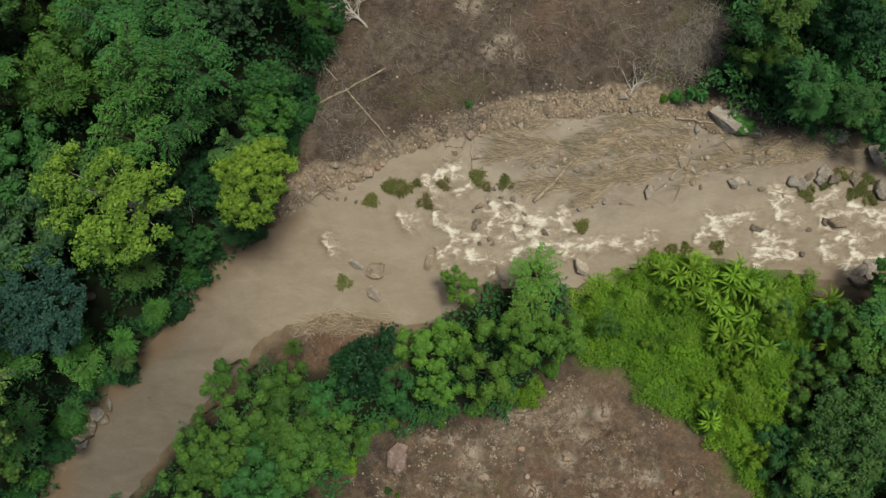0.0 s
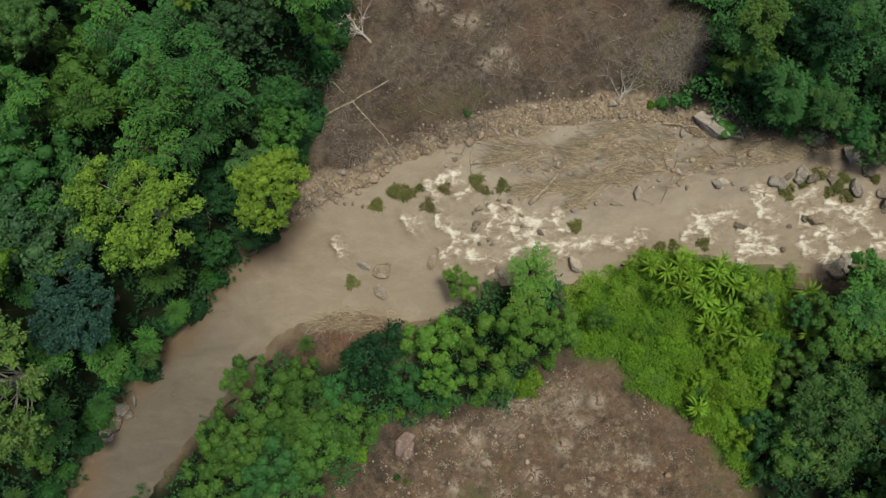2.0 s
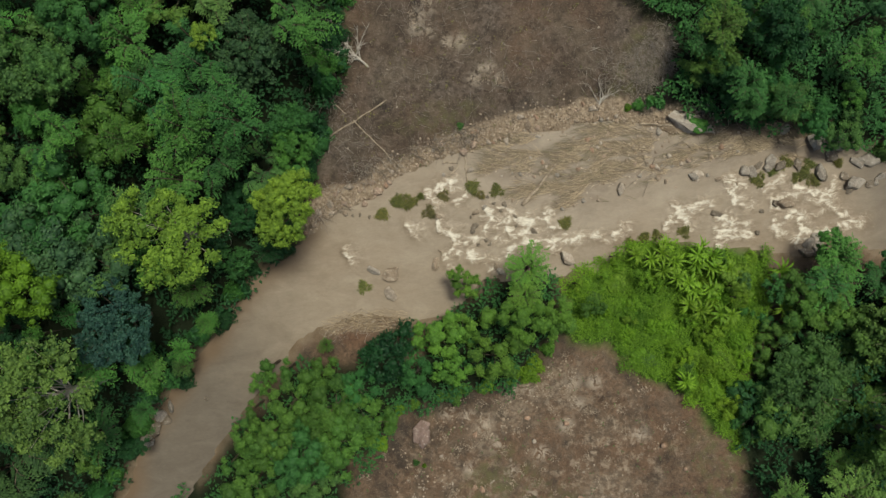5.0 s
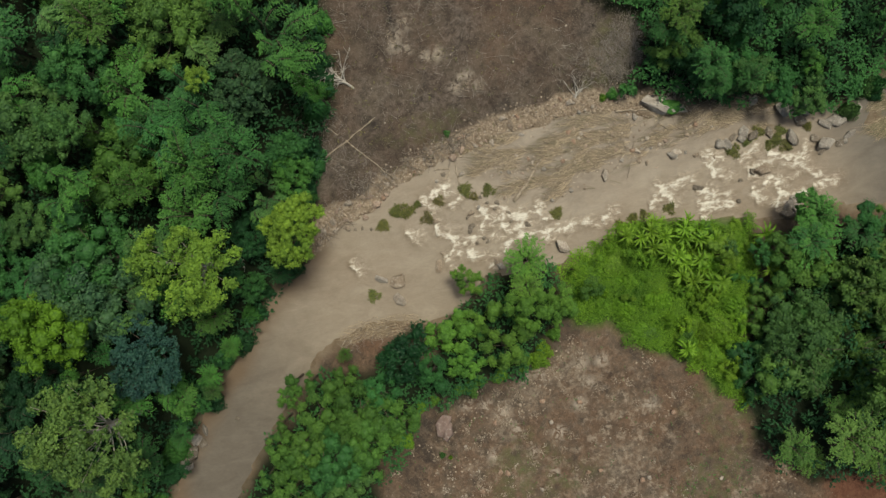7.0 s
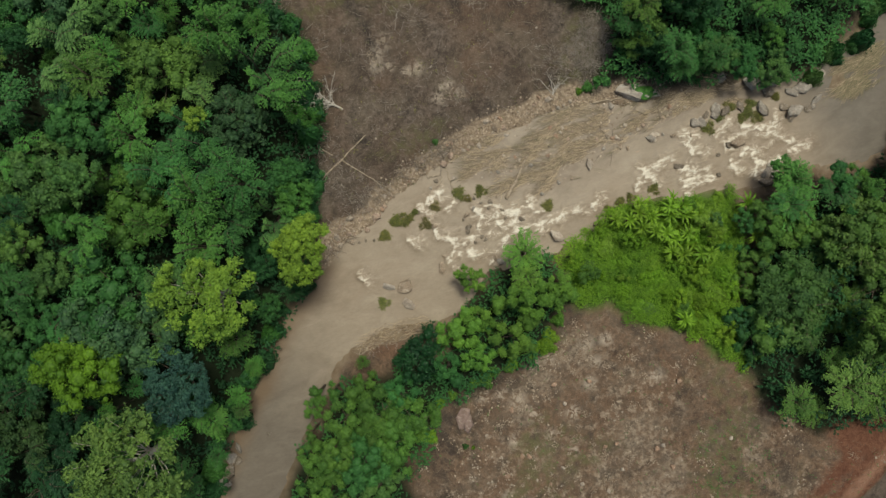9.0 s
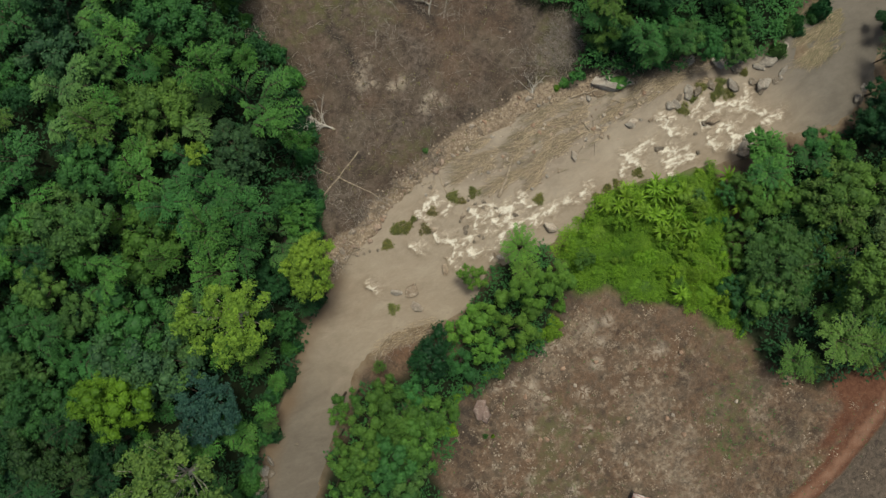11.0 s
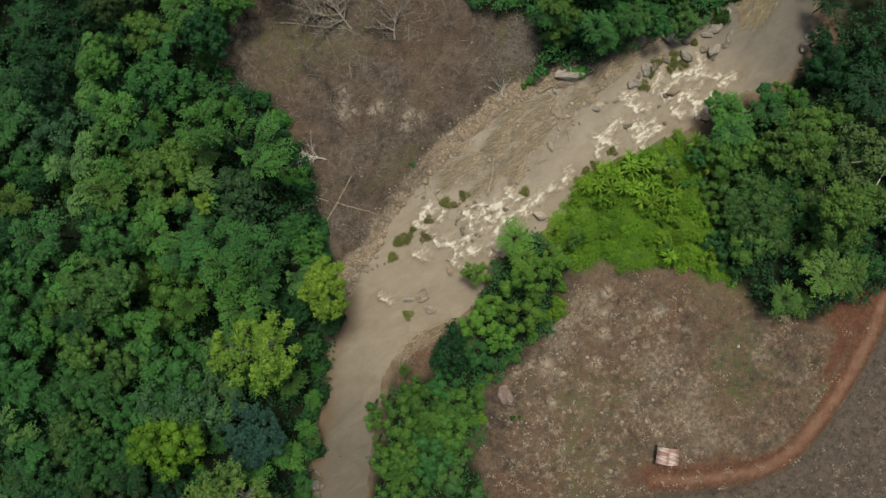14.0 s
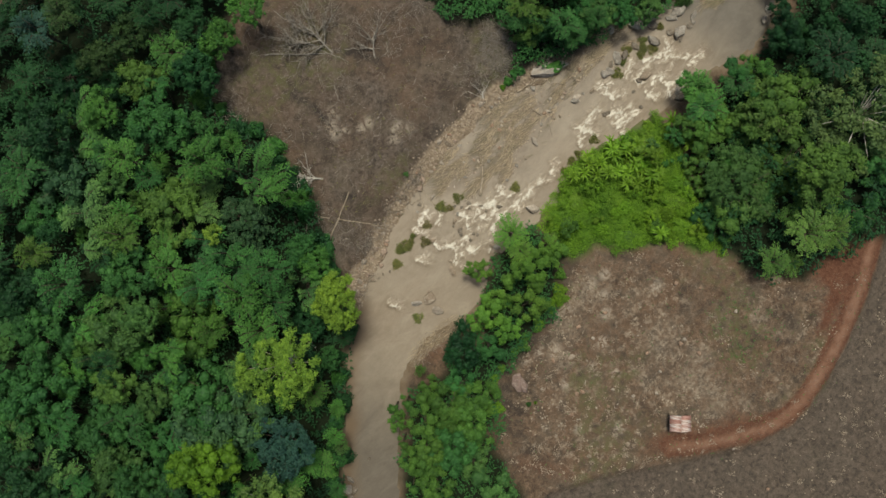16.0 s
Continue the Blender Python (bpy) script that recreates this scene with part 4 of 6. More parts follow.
# the forest west of the river
plant_list([(-21.1, 48.5, 3.4, "b", "mid"), (-16.6, 47.3, 2.3, "b", "olive"), (-14.2, 42.2, 2.7, "b", "bright"), (-19.4, 53.4, 2.8, "p", "blue"), (-11.4, 47.0, 2.7, "f", "olive"), (-5.7, 43.0, 3.2, "b", "dark"), (-3.8, 39.5, 2.7, "f", "fresh"), (-8.5, 38.2, 3.4, "f", "dark"), (1.1, 39.5, 2.7, "f", "fresh"), (-20.1, 41.8, 2.3, "b", "fresh"), (-16.6, 35.8, 4.1, "f", "mid"), (-13.0, 32.6, 3.7, "f", "mid"), (-28.1, 38.8, 5, "b", "grey")], 12.8, "western forest")
plant_list([(-18.6, 32.1, 1.3, "p", "lime"), (-10.7, 28.6, 3.2, "p", "fresh"), (-14.5, 28.3, 3.2, "p", "fresh"), (-10.6, 23.0, 3.4, "p", "fresh"), (-21.8, 27.6, 4.3, "b", "bright"), (-16.3, 20.5, 4.1, "f", "grey"), (-19.8, 21.7, 1.5, "b", "yellow"), (-13.4, 13.4, 2.9, "b", "mid"), (-29.8, 31.8, 3.7, "p", "olive"), (-35.3, 38.3, 3.2, "b", "mid"), (-27.4, 49.1, 2.8, "b", "dark"), (-26.6, 43.5, 2.8, "f", "mid"), (-21.7, 35.6, 2.7, "p", "fresh"), (-9.7, 18.7, 2.5, "p", "fresh")], 12.8, "western forest")
plant_list([(-36.1, 20.6, 3.9, "b", "olive"), (-31.9, 19.5, 1.8, "f", "olive"), (-26.5, 22.0, 3, "p", "lime"), (-28.9, 16.3, 4.5, "b", "leafy"), (-23.2, 16.6, 3, "p", "mid"), (-21.3, 13.1, 2.9, "p", "fresh"), (-18.5, 10.8, 2.5, "p", "mid"), (-38.0, 0.6, 3.5, "b", "lime", 1.03), (-32.9, 6.6, 4.5, "b", "mid"), (-38.5, 11.4, 3.4, "b", "olive"), (-40.7, 15.3, 2.6, "b", "bright"), (-46.1, 11.8, 3.6, "b", "mid"), (-33.9, 3.3, 4.1, "f", "grey"), (-49.9, 20.9, 3.9, "b", "mid"), (-43.7, 25.3, 3.9, "b", "mid"), (-41.9, 31.0, 3.7, "b", "dark"), (-36.4, 28.1, 3.4, "p", "mid")], 13.0, "western forest")
plant_list([(-30.3, 24.6, 3.4, "b", "mid"), (-42.1, 7.2, 3.4, "b", "mid"), (-47.9, 7.4, 3.4, "b", "olive"), (-46.6, 4.0, 3.4, "b", "mid"), (-55.8, 14.0, 3.4, "b", "dark"), (-26.1, -8.6, 2.3, "p", "olive"), (-32.2, -7.3, 2, "p", "lime"), (-44.5, 20.0, 3.4, "b", "fresh"), (-22.6, 8.9, 2.7, "p", "fresh"), (-23.4, -4.7, 1.7, "p", "lime"), (-29.3, -8.8, 2.7, "p", "fresh"), (-32.8, 13.1, 2.7, "p", "fresh"), (-18.5, 16.4, 2.7, "p", "mid"), (-16.7, 1.8, 2, "p", "dark")], 13.0, "western forest")
plant_list([(-13.3, 5.6, 3.1, "d", "limeround")], 13.4, "western forest")
plant("o", "yellow", -23.4, 4.0, 4.75, 15.0, "western forest").rotation_euler.z += radians(90)
plant_list([(-30.0, -3.4, 4.1, "s", "blue")], 12.2, "western forest")
plant_list([(-12.8, 10.6, 2.3, "b", "fresh"), (-8.6, 17.8, 2.3, "p", "fresh"), (-16.6, 13.5, 2.5, "p", "mid"), (-19.5, 16.5, 2.7, "b", "dark"), (-29.9, -8.1, 2.5, "b", "mid"), (-25.7, -6.9, 2.5, "p", "fresh"), (-23.1, -4.4, 1.9, "p", "lime"), (-29.5, -12.3, 2.3, "p", "mid"), (-30.8, -16.0, 2.7, "b", "dark"), (-31.1, -4.7, 2.5, "b", "dark"), (-27.4, -9.8, 1.7, "b", "mid")], 12.2, "western forest")
plant_list([(-35.2, -9.4, 3.7, "o", "sage"), (-48.2, -0.1, 4.4, "b", "olive"), (-42.1, -3.4, 3.7, "b", "mid"), (-29.1, -9.8, 2.8, "p", "fresh"), (-53.1, 2.6, 3.4, "b", "dark"), (-29.9, -7.2, 2.2, "p", "fresh")], 12.2, "western forest")
# the far right and the north bank
plant_list([(43.5, -11.9, 4.7, "m", "bright", 1.12), (50.2, -18.7, 4.9, "o", "dusty"), (34.0, -16.5, 5.2, "m", "olive", 1.1), (28.8, -18.0, 2.9, "m", "mid"), (40.8, -22.9, 3.8, "m", "bright", 1.08), (35.3, -25.1, 3.3, "p", "bright"), (51.2, -10.8, 3.5, "p", "mid"), (46.0, -6.9, 2.8, "p", "fresh"), (56.7, -8.7, 4, "m", "dark"), (51.5, -5.5, 3.1, "m", "mid"), (47.5, -24.4, 2.8, "m", "mid"), (42.4, -28.1, 3.3, "m", "mid"), (37.1, -5.8, 2.8, "p", "fresh"), (38.3, -3.0, 2.3, "m", "fresh"), (34.9, -12.6, 2.6, "m", "fresh"), (43.1, -17.5, 2.8, "m", "deep")], 8.0, "eastern forest")
plant_list([(27.8, 16.7, 3.3, "m", "bright"), (26.2, 18.0, 2.3, "p", "mid"), (33.0, 14.0, 2.9, "m", "mid"), (26.9, 15.2, 1.7, "p", "leafy"), (29.3, 14.1, 2.3, "m", "dark"), (32.6, 18.4, 2.6, "f", "dark"), (30.2, 11.6, 1.3, "p", "mid"), (33.7, 11.5, 1.5, "p", "mid")], 9.2, "northern forest")
plant_list([(27.1, 18.6, 2.2, "p", "leafy"), (29.8, 13.6, 2, "p", "mid"), (34.6, 12.1, 2.6, "m", "olive"), (40.7, 8.6, 2.3, "m", "olive"), (37.2, 10.2, 2.1, "m", "mid"), (27.9, 15.6, 2.1, "m", "dark"), (31.2, 12.0, 1.5, "p", "mid")], 9.0, "northern forest")
plant_list([(35.5, -7.5, 3.9, "m", "leafy"), (40.5, -11.4, 3.4, "m", "olive"), (33.4, -15.2, 4.2, "m", "olive"), (29.3, -18.3, 3.4, "m", "leafy"), (35.3, -22.5, 3.4, "p", "leafy"), (30.1, -25.4, 2.5, "p", "bright"), (37.8, -27.0, 3.1, "p", "leafy"), (39.8, -17.6, 3.1, "m", "dark"), (37.6, -3.4, 2.5, "p", "fresh"), (42.2, -6.0, 2.8, "p", "mid")], 7.8, "eastern forest")
plant_list([(28.3, -6.6, 1.1, "m", "lime"), (29.4, -4.9, 1.2, "m", "olive"), (31.9, -5.9, 1.7, "m", "mid"), (34.4, -7.6, 2.2, "m", "leafy", 1.25), (31.3, -9.4, 1.7, "m", "mid", 0.7), (30.4, -12.5, 2, "m", "dark", 0.7), (36.3, -5.7, 2, "p", "mid"), (33.4, -10.4, 2, "m", "dark", 0.65), (29.2, -15.3, 2, "m", "mid"), (31.5, -17.4, 2.4, "m", "olive", 1.25), (29.3, -20.0, 2.2, "m", "mid", 0.8), (37.0, -9.5, 2.1, "m", "dark"), (35.1, -13.7, 2.8, "m", "grey"), (36.6, -3.4, 1.9, "p", "fresh"), (36.9, -18.0, 2.8, "m", "dark"), (34.0, -19.8, 2.6, "m", "mid")], 5.6, "eastern forest")
plant_list([(55.8, 0.6, 2.5, "p", "mid"), (53.3, -2.5, 2.1, "m", "mid"), (49.8, -5.3, 2.3, "m", "leafy"), (45.6, -5.6, 2.2, "m", "dark"), (53.4, -6.2, 2.9, "m", "dark"), (58.9, 4.1, 2.6, "m", "dark"), (42.2, -5.3, 2.1, "m", "mid"), (38.5, -4.6, 2.1, "m", "fresh"), (46.2, -8.6, 2.6, "m", "mid"), (42.0, -9.6, 2.6, "m", "mid")], 6.6, "eastern forest")
plant_list([(42.2, -11.4, 4.2, "f", "sage"), (40.7, -20.3, 2.9, "f", "bright")], 10.5, "eastern forest")
# the grove along the south bank
plant_list([(-17.7, -9.4, 2, "m", "leafy"), (-15.9, -9.7, 1.9, "m", "fresh"), (-18.7, -11.0, 1.8, "m", "leafy"), (-19.6, -13.3, 1.7, "m", "leafy"), (-20.3, -15.6, 1.7, "m", "fresh"), (-22.2, -18.3, 1.6, "m", "leafy"), (-13.9, -10.9, 2.6, "m", "leafy"), (-15.7, -13.1, 2.7, "m", "leafy"), (-12.5, -14.5, 2.5, "m", "fresh"), (-8.5, -15.5, 2.7, "m", "leafy"), (-18.0, -15.8, 2.5, "m", "leafy"), (-19.4, -18.1, 2.5, "m", "leafy"), (-14.9, -18.1, 2.7, "m", "mid"), (-11.2, -18.6, 2.7, "m", "leafy"), (-12.0, -7.7, 2, "p", "fresh"), (-9.3, -12.3, 2.3, "m", "mid"), (-6.1, -9.1, 2.8, "g", "deep")], 8.0, "riverside grove")
plant_list([(2.1, -2.9, 2.2, "m", "leafy"), (3.5, -6.5, 3, "m", "leafy"), (-1.1, -7.8, 2.5, "m", "leafy"), (4.3, -10.2, 2.7, "m", "fresh"), (0.2, -11.0, 2.3, "m", "fresh"), (8.1, -2.0, 2.5, "p", "leafy"), (7.1, -6.6, 2.3, "m", "leafy"), (7.6, -4.5, 2, "p", "fresh"), (10.3, -7.0, 2.2, "m", "leafy"), (-3.4, -11.0, 1.8, "m", "mid")], 7.5, "riverside grove")
plant_list([(-11.6, -13.6, 3.2, "m", "leafy"), (-12.9, -10.7, 2.5, "m", "leafy"), (-11.9, -17.1, 2.8, "m", "leafy"), (-16.3, -18.0, 3.2, "m", "mid"), (-14.5, -21.3, 3.2, "m", "olive"), (-20.2, -20.3, 2.8, "m", "leafy"), (-14.7, -25.8, 3.2, "m", "olive")], 7.5, "riverside grove")

# in between: lower trees that close the canopy
def fill(poly, count, group, lo, hi, hmin, hmax, kinds, colours, tight=0.8, seed=1, box=(-66, 66, -58, 74), margin=0.7):
    rng = np.random.default_rng(seed)
    made = 0
    for k in range(count * 60):
        if made >= count:
            break
        x, y = rng.uniform(box[0], box[1]), rng.uniform(box[2], box[3])
        r = rng.uniform(lo, hi)
        if signed(np.array([x]), np.array([y]), poly)[0] > -margin * r or signed(np.array([x]), np.array([y]), SEEN)[0] > 2.0:
            continue
        if any((x - a) ** 2 + (y - b) ** 2 < (tight * (r + c)) ** 2 for a, b, c in PLANTED):
            continue
        plant(kinds[int(rng.integers(len(kinds)))], colours[int(rng.integers(len(colours)))], x, y, r, rng.uniform(hmin, hmax), group)
        made += 1


# the part of the west and east that the camera never sees stays thin
fill(FOREST_WEST, 155, "western forest", 2.0, 3.3, 9.5, 12.0, "cpppcpp", ["mid", "dark", "fresh", "olive", "leafy", "fresh", "mid"], 0.52, 1)
fill(FOREST_EAST, 24, "eastern forest", 1.6, 2.6, 3.2, 5.2, "mmpm", ["mid", "dark", "dark", "deep", "mid"], 0.52, 2)
fill(FOREST_NORTH, 42, "northern forest", 1.5, 2.5, 6.0, 8.0, "mppm", ["mid", "dark", "fresh"], 0.52, 3, margin=1.15)
fill(SOUTH_GROVE, 14, "riverside grove", 1.2, 2.0, 3.5, 6.0, "m", ["mid", "leafy", "leafy"], 0.5, 4, margin=1.0)
# mounds of vines and young trees in the thicket
plant_list([(28.8, -12.6, 1.5, "m", "thick"), (28.6, -5.5, 1.8, "m", "yellow"), (15.9, -3.6, 1.3, "m", "lime"), (13.2, -4.0, 1.3, "m", "lime"), (14.4, -6.4, 1.2, "m", "leafy"), (17.8, -8.0, 1.4, "m", "lime"), (25.0, -10.1, 1.2, "m", "thick"), (32.0, -10.3, 1.5, "m", "bright"), (29.4, -8.2, 1.4, "m", "fresh"), (26.7, -17.1, 1.3, "m", "lime"), (28.4, -20.2, 1.3, "m", "leafy"), (19.7, -4.0, 1.0, "m", "lime"), (17.2, -1.6, 1.1, "m", "lime"), (23.1, -12.2, 1.2, "m", "thick")], 4.2, "bright thicket")
plant_list([(11.1, -6.7, 1.8, "m", "leafy")], 5.5, "riverside grove")
fill(THICKET, 30, "bright thicket", 0.9, 1.5, 3.4, 4.8, "m", ["thick", "lime", "lime", "grove", "thick"], 0.5, 6, margin=0.9)
fill(THICKET, 200, "bright thicket", 0.9, 1.9, 0.9, 1.9, "u", ["lime", "thick", "thick", "thick", "bright", "lime"], 0.31, 5)


def pick(poly, count, rng, margin=0.0):
    """Random spots inside an outline."""
    px, py = [p[0] for p in poly], [p[1] for p in poly]
    xs, ys = rng.uniform(max(min(px), -66), min(max(px), 66), count * 4), rng.uniform(max(min(py), -58), min(max(py), 74), count * 4)
    ok = signed(xs, ys, poly) < -margin
    return xs[ok][:count], ys[ok][:count]


def leaf_carpet(name, poly, count, seed, colour, lo, hi, leaf, label, category, per=8, spread=0.5):
    """Low leafy growth that nobody could count, as one mesh of leaf tufts."""
    rng = np.random.default_rng(seed)
    xs, ys = pick(poly, count, rng, -1.0)
    ragged = signed(xs, ys, poly) + 1.3 * rough_field(xs * 2.1, ys * 2.1) < 0
    xs, ys = xs[ragged], ys[ragged]
    n = len(xs)
    hum = 0.5 + 0.65 * rough_field(xs * 1.7, ys * 1.7)
    z = terrain(xs, ys) + lo + (hi - lo) * np.clip(hum + rng.uniform(-0.25, 0.25, n), 0, 1)
    c = np.stack([xs, ys, z], 1).repeat(per, 0)
    m = n * per
    v = unit(rng.normal(size=(m, 3)) + np.array([0, 0, 0.5]))
    pos = c + v * spread * rng.uniform(0.1, 1, (m, 1)) * np.array([1, 1, 0.6])
    nor = unit(np.array([0, 0, 1.0]) + rng.normal(size=(m, 3)) * 0.35)
    le = leaf * rng.uniform(0.6, 1.3, m)
    tone = np.clip(0.4 + np.repeat(0.30 * rough_field(xs * 0.9 + 5, ys * 0.9) + rng.uniform(-0.12, 0.12, n), per) + rng.uniform(-0.15, 0.15, m), 0, 1)
    co, q = leaf_quads(pos, nor, v + rng.normal(size=(m, 3)) * 0.5, le, le * 0.5)
    ob = quad_object(name, co, q, LEAF, {"tone": np.repeat(tone, 4)})
    ob.color = (*GREENS[colour], 1)
    return tagged(ob, label, category, kind="stuff")


leaf_carpet("undergrowth", FOREST_WEST, 8000, 21, "dark", 0.2, 4.0, 0.45, "dark green leafy undergrowth below the forest", "undergrowth")
leaf_carpet("undergrowth", FOREST_EAST, 2200, 22, "dark", 0.2, 3.2, 0.45, "dark green leafy undergrowth below the forest", "undergrowth")
leaf_carpet("undergrowth", FOREST_NORTH, 2500, 23, "mid", 0.2, 3.0, 0.42, "leafy undergrowth on the north bank", "undergrowth")
leaf_carpet("undergrowth", SOUTH_GROVE, 1500, 24, "mid", 0.1, 1.6, 0.4, "leafy undergrowth below the riverside grove", "undergrowth")
leaf_carpet("rank_grass", THICKET, 6000, 25, "thick", 0.1, 0.9, 0.20, "bright green rank grass and vines on the bank", "grass", 9)


def edge_shrubs(line, group, seed, gap, colours, r, h, off=0.0):
    """Shrubs along the fringe of a wood."""
    rng = np.random.default_rng(seed)
    for (ax, ay), (bx, by) in zip(line[:-1], line[1:]):
        n = max(1, int(math.hypot(bx - ax, by - ay) / gap))
        for k in range(n):
            u = (k + rng.uniform(0, 1)) / n
            q = rng.uniform(0.7, 1.25)
            plant("u", colours[int(rng.integers(len(colours)))], ax + (bx - ax) * u + rng.normal() * 0.5 + off, ay + (by - ay) * u + rng.normal() * 0.5, r * q, h * q, group)


edge_shrubs(NORTH_BANK[-5:], "forest fringe", 33, 1.2, ["mid", "dark", "olive"], 1.6, 2.4, -0.6)
edge_shrubs([(12.0, -8.7), (9.3, -10.6), (6.2, -13.2), (-0.8, -14.0), (-5.6, -15.5), (-8.5, -19.0)], "grove fringe", 34, 1.3, ["grove", "leafy", "lime"], 0.95, 1.1)
edge_shrubs(FOREST_WEST[2:20], "forest fringe", 31, 1.7, ["mid", "dark", "fresh"], 1.5, 2.6, -0.8)


# ---- bananas ----
def blade(length, width, rise, droop, seed):
    """A broad leaf, folded along its rib and torn at the edge."""
    rng = np.random.default_rng(seed)
    n = 9
    t = np.linspace(0, 1, n)
    x = length * t * (1 - 0.1 * t)
    z = rise * np.sin(t * 1.9) - droop * t ** 3
    w = width * 0.5 * np.sin(np.clip(t * 0.93 + 0.07, 0, 1) * math.pi) ** 0.6
    rows = []
    for i in range(n):
        e1, e2 = rng.uniform(0.82, 1.0, 2)
        rows.append([(x[i], -w[i] * e1, z[i] - 0.25 * w[i]), (x[i], -w[i] * 0.5, z[i] - 0.02), (x[i], 0, z[i] + 0.0), (x[i], w[i] * 0.5, z[i] - 0.02), (x[i], w[i] * e2, z[i] - 0.25 * w[i])])
    co = np.array(rows).reshape(-1, 3)
    idx = np.arange(n * 5).reshape(n, 5)
    q = np.stack([idx[:-1, :-1], idx[:-1, 1:], idx[1:, 1:], idx[1:, :-1]], -1).reshape(-1, 4)
    tone = np.repeat(0.42 + 0.2 * np.array([0, 1, 2.2, 1, 0]) / 2.2, n).reshape(5, n).T.reshape(-1) + rng.uniform(-0.05, 0.05, n * 5)
    return co, q, tone


BLADES = []
for k in range(4):
    co, q, tone = blade(1.65, 0.22 + 0.02 * k, 0.75, 0.75 + 0.15 * k, 300 + k)
    tmp = quad_object("leaf_blade", co, q, LEAF, {"tone": tone}, smooth=True)
    BLADES.append(tmp.data)
    bpy.data.objects.remove(tmp)


def banana(x, y, r, h, colour, rng):
    """A banana plant: a sheathed stem and a spiral of big leaves, each a part."""
    ob = empty_at("banana_plant", x, y, ground_z(x, y) - 0.05)
    co, q = tube([(0, 0, 0), (0.03, 0, h * 0.5), (0, 0, h)], [0.16, 0.13, 0.07], 8)
    quad_object("stem", co, q, BARK, smooth=True, parent=ob)
    n = int(rng.integers(12, 16))
    for k in range(n):
        leaf = new("leaf", BLADES[int(rng.integers(4))])
        leaf.parent = ob
        s = r / 1.5 * rng.uniform(0.75, 1.1)
        leaf.matrix_basis = Matrix.LocRotScale((0, 0, h * rng.uniform(0.88, 1.0)), Euler((rng.uniform(-0.25, 0.25), rng.uniform(-0.45, 0.25), k * 2.399 + rng.uniform(-0.3, 0.3))), (s, s, s))
    paint(ob, colour, rng)
    tagged(ob, "banana plant with a rosette of long arching leaves", "banana plant", "banana grove")


banana_rng = np.random.default_rng(8)
for x, y, r in [(23.0, -2.6, 1.4), (21.8, -1.7, 1.3), (20.5, -2.2, 1.3), (21.5, -3.4, 1.4), (23.9, -4.8, 1.5), (25.0, -3.1, 1.5), (25.9, -1.5, 1.3), (26.5, -3.5, 1.5), (27.1, -3.7, 1.4), (26.0, -5.6, 1.4), (23.7, -6.9, 1.4), (24.7, -7.6, 1.5), (26.6, -8.0, 1.4), (27.5, -8.2, 1.3), (33.5, -4.4, 1.6), (22.4, -0.9, 1.3), (25.2, -2.2, 1.3), (28.2, -3.9, 1.4), (19.2, -1.7, 1.2), (22.4, -14.2, 1.4), (32.9, -8.2, 1.2), (26.9, -2.4, 1.3), (24.4, -5.7, 1.3), (22.8, -4.3, 1.3)]:
    banana(x, y, r, banana_rng.uniform(1.9, 2.7), "banana" if banana_rng.uniform() < 0.7 else "thick", banana_rng)


# ---- stones ----
def stone_mesh(seed, level=2, flat=0.7):
    rng = np.random.default_rng(seed)
    bm = bmesh.new()
    bmesh.ops.create_icosphere(bm, subdivisions=level, radius=1.0)
    sx, sy = rng.uniform(0.75, 1.15, 2)
    off = Vector(rng.uniform(-50, 50, 3))
    cuts = [(Vector(unit(rng.normal(size=3))), rng.uniform(0.38, 0.72)) for k in range(11)]
    for v in bm.verts:
        p = v.co.copy()
        for n, d in cuts:
            e = p.dot(n) - d
            if e > 0:
                p -= n * e * 0.95
        p *= 1.12 + 0.26 * noise.noise(p * 1.5 + off) + 0.12 * noise.noise(p * 3.6 + off) + 0.05 * noise.noise(p * 8.0 + off)
        v.co = (p.x * sx, p.y * sy, p.z * flat)
    me = bpy.data.meshes.new("stone")
    bm.to_mesh(me)
    bm.free()
    me.materials.append(STONE)
    for f in me.polygons:
        f.use_smooth = level < 3
    return me


BOULDERS = [stone_mesh(400 + k, 3) for k in range(6)]
STONES = [stone_mesh(420 + k, 2, 0.65) for k in range(8)]
STONE_TINTS = {"tan": (0.37, 0.29, 0.215), "pink": (0.41, 0.305, 0.235), "grey": (0.33, 0.295, 0.255), "dark": (0.215, 0.178, 0.14), "pale": (0.46, 0.39, 0.32), "rust": (0.27, 0.185, 0.14), "orange": (0.38, 0.25, 0.175), "rosy": (0.26, 0.185, 0.16)}
stone_rng = np.random.default_rng(12)


def stone(x, y, r, tint, name, label, group, sink=0.25, z=None, models=None):
    me = (models or (BOULDERS if r > 0.45 else STONES))
    ob = new(name, me[int(stone_rng.integers(len(me)))])
    base = max(ground_z(x, y), -0.15) if z is None else z
    ob.matrix_basis = Matrix.LocRotScale((x, y, base + r * (0.65 - 2 * sink) * 0.7), Euler((stone_rng.uniform(-0.2, 0.2), stone_rng.uniform(-0.2, 0.2), stone_rng.uniform(0, 6.28))), (r * stone_rng.uniform(0.9, 1.15), r * stone_rng.uniform(0.8, 1.0), r * 0.9))
    k = stone_rng.uniform(0.8, 1.15)
    ob.color = (*(c * k for c in STONE_TINTS[tint]), 1)
    tagged(ob, label, "rock" if r > 0.35 else "stone", group)
    return ob


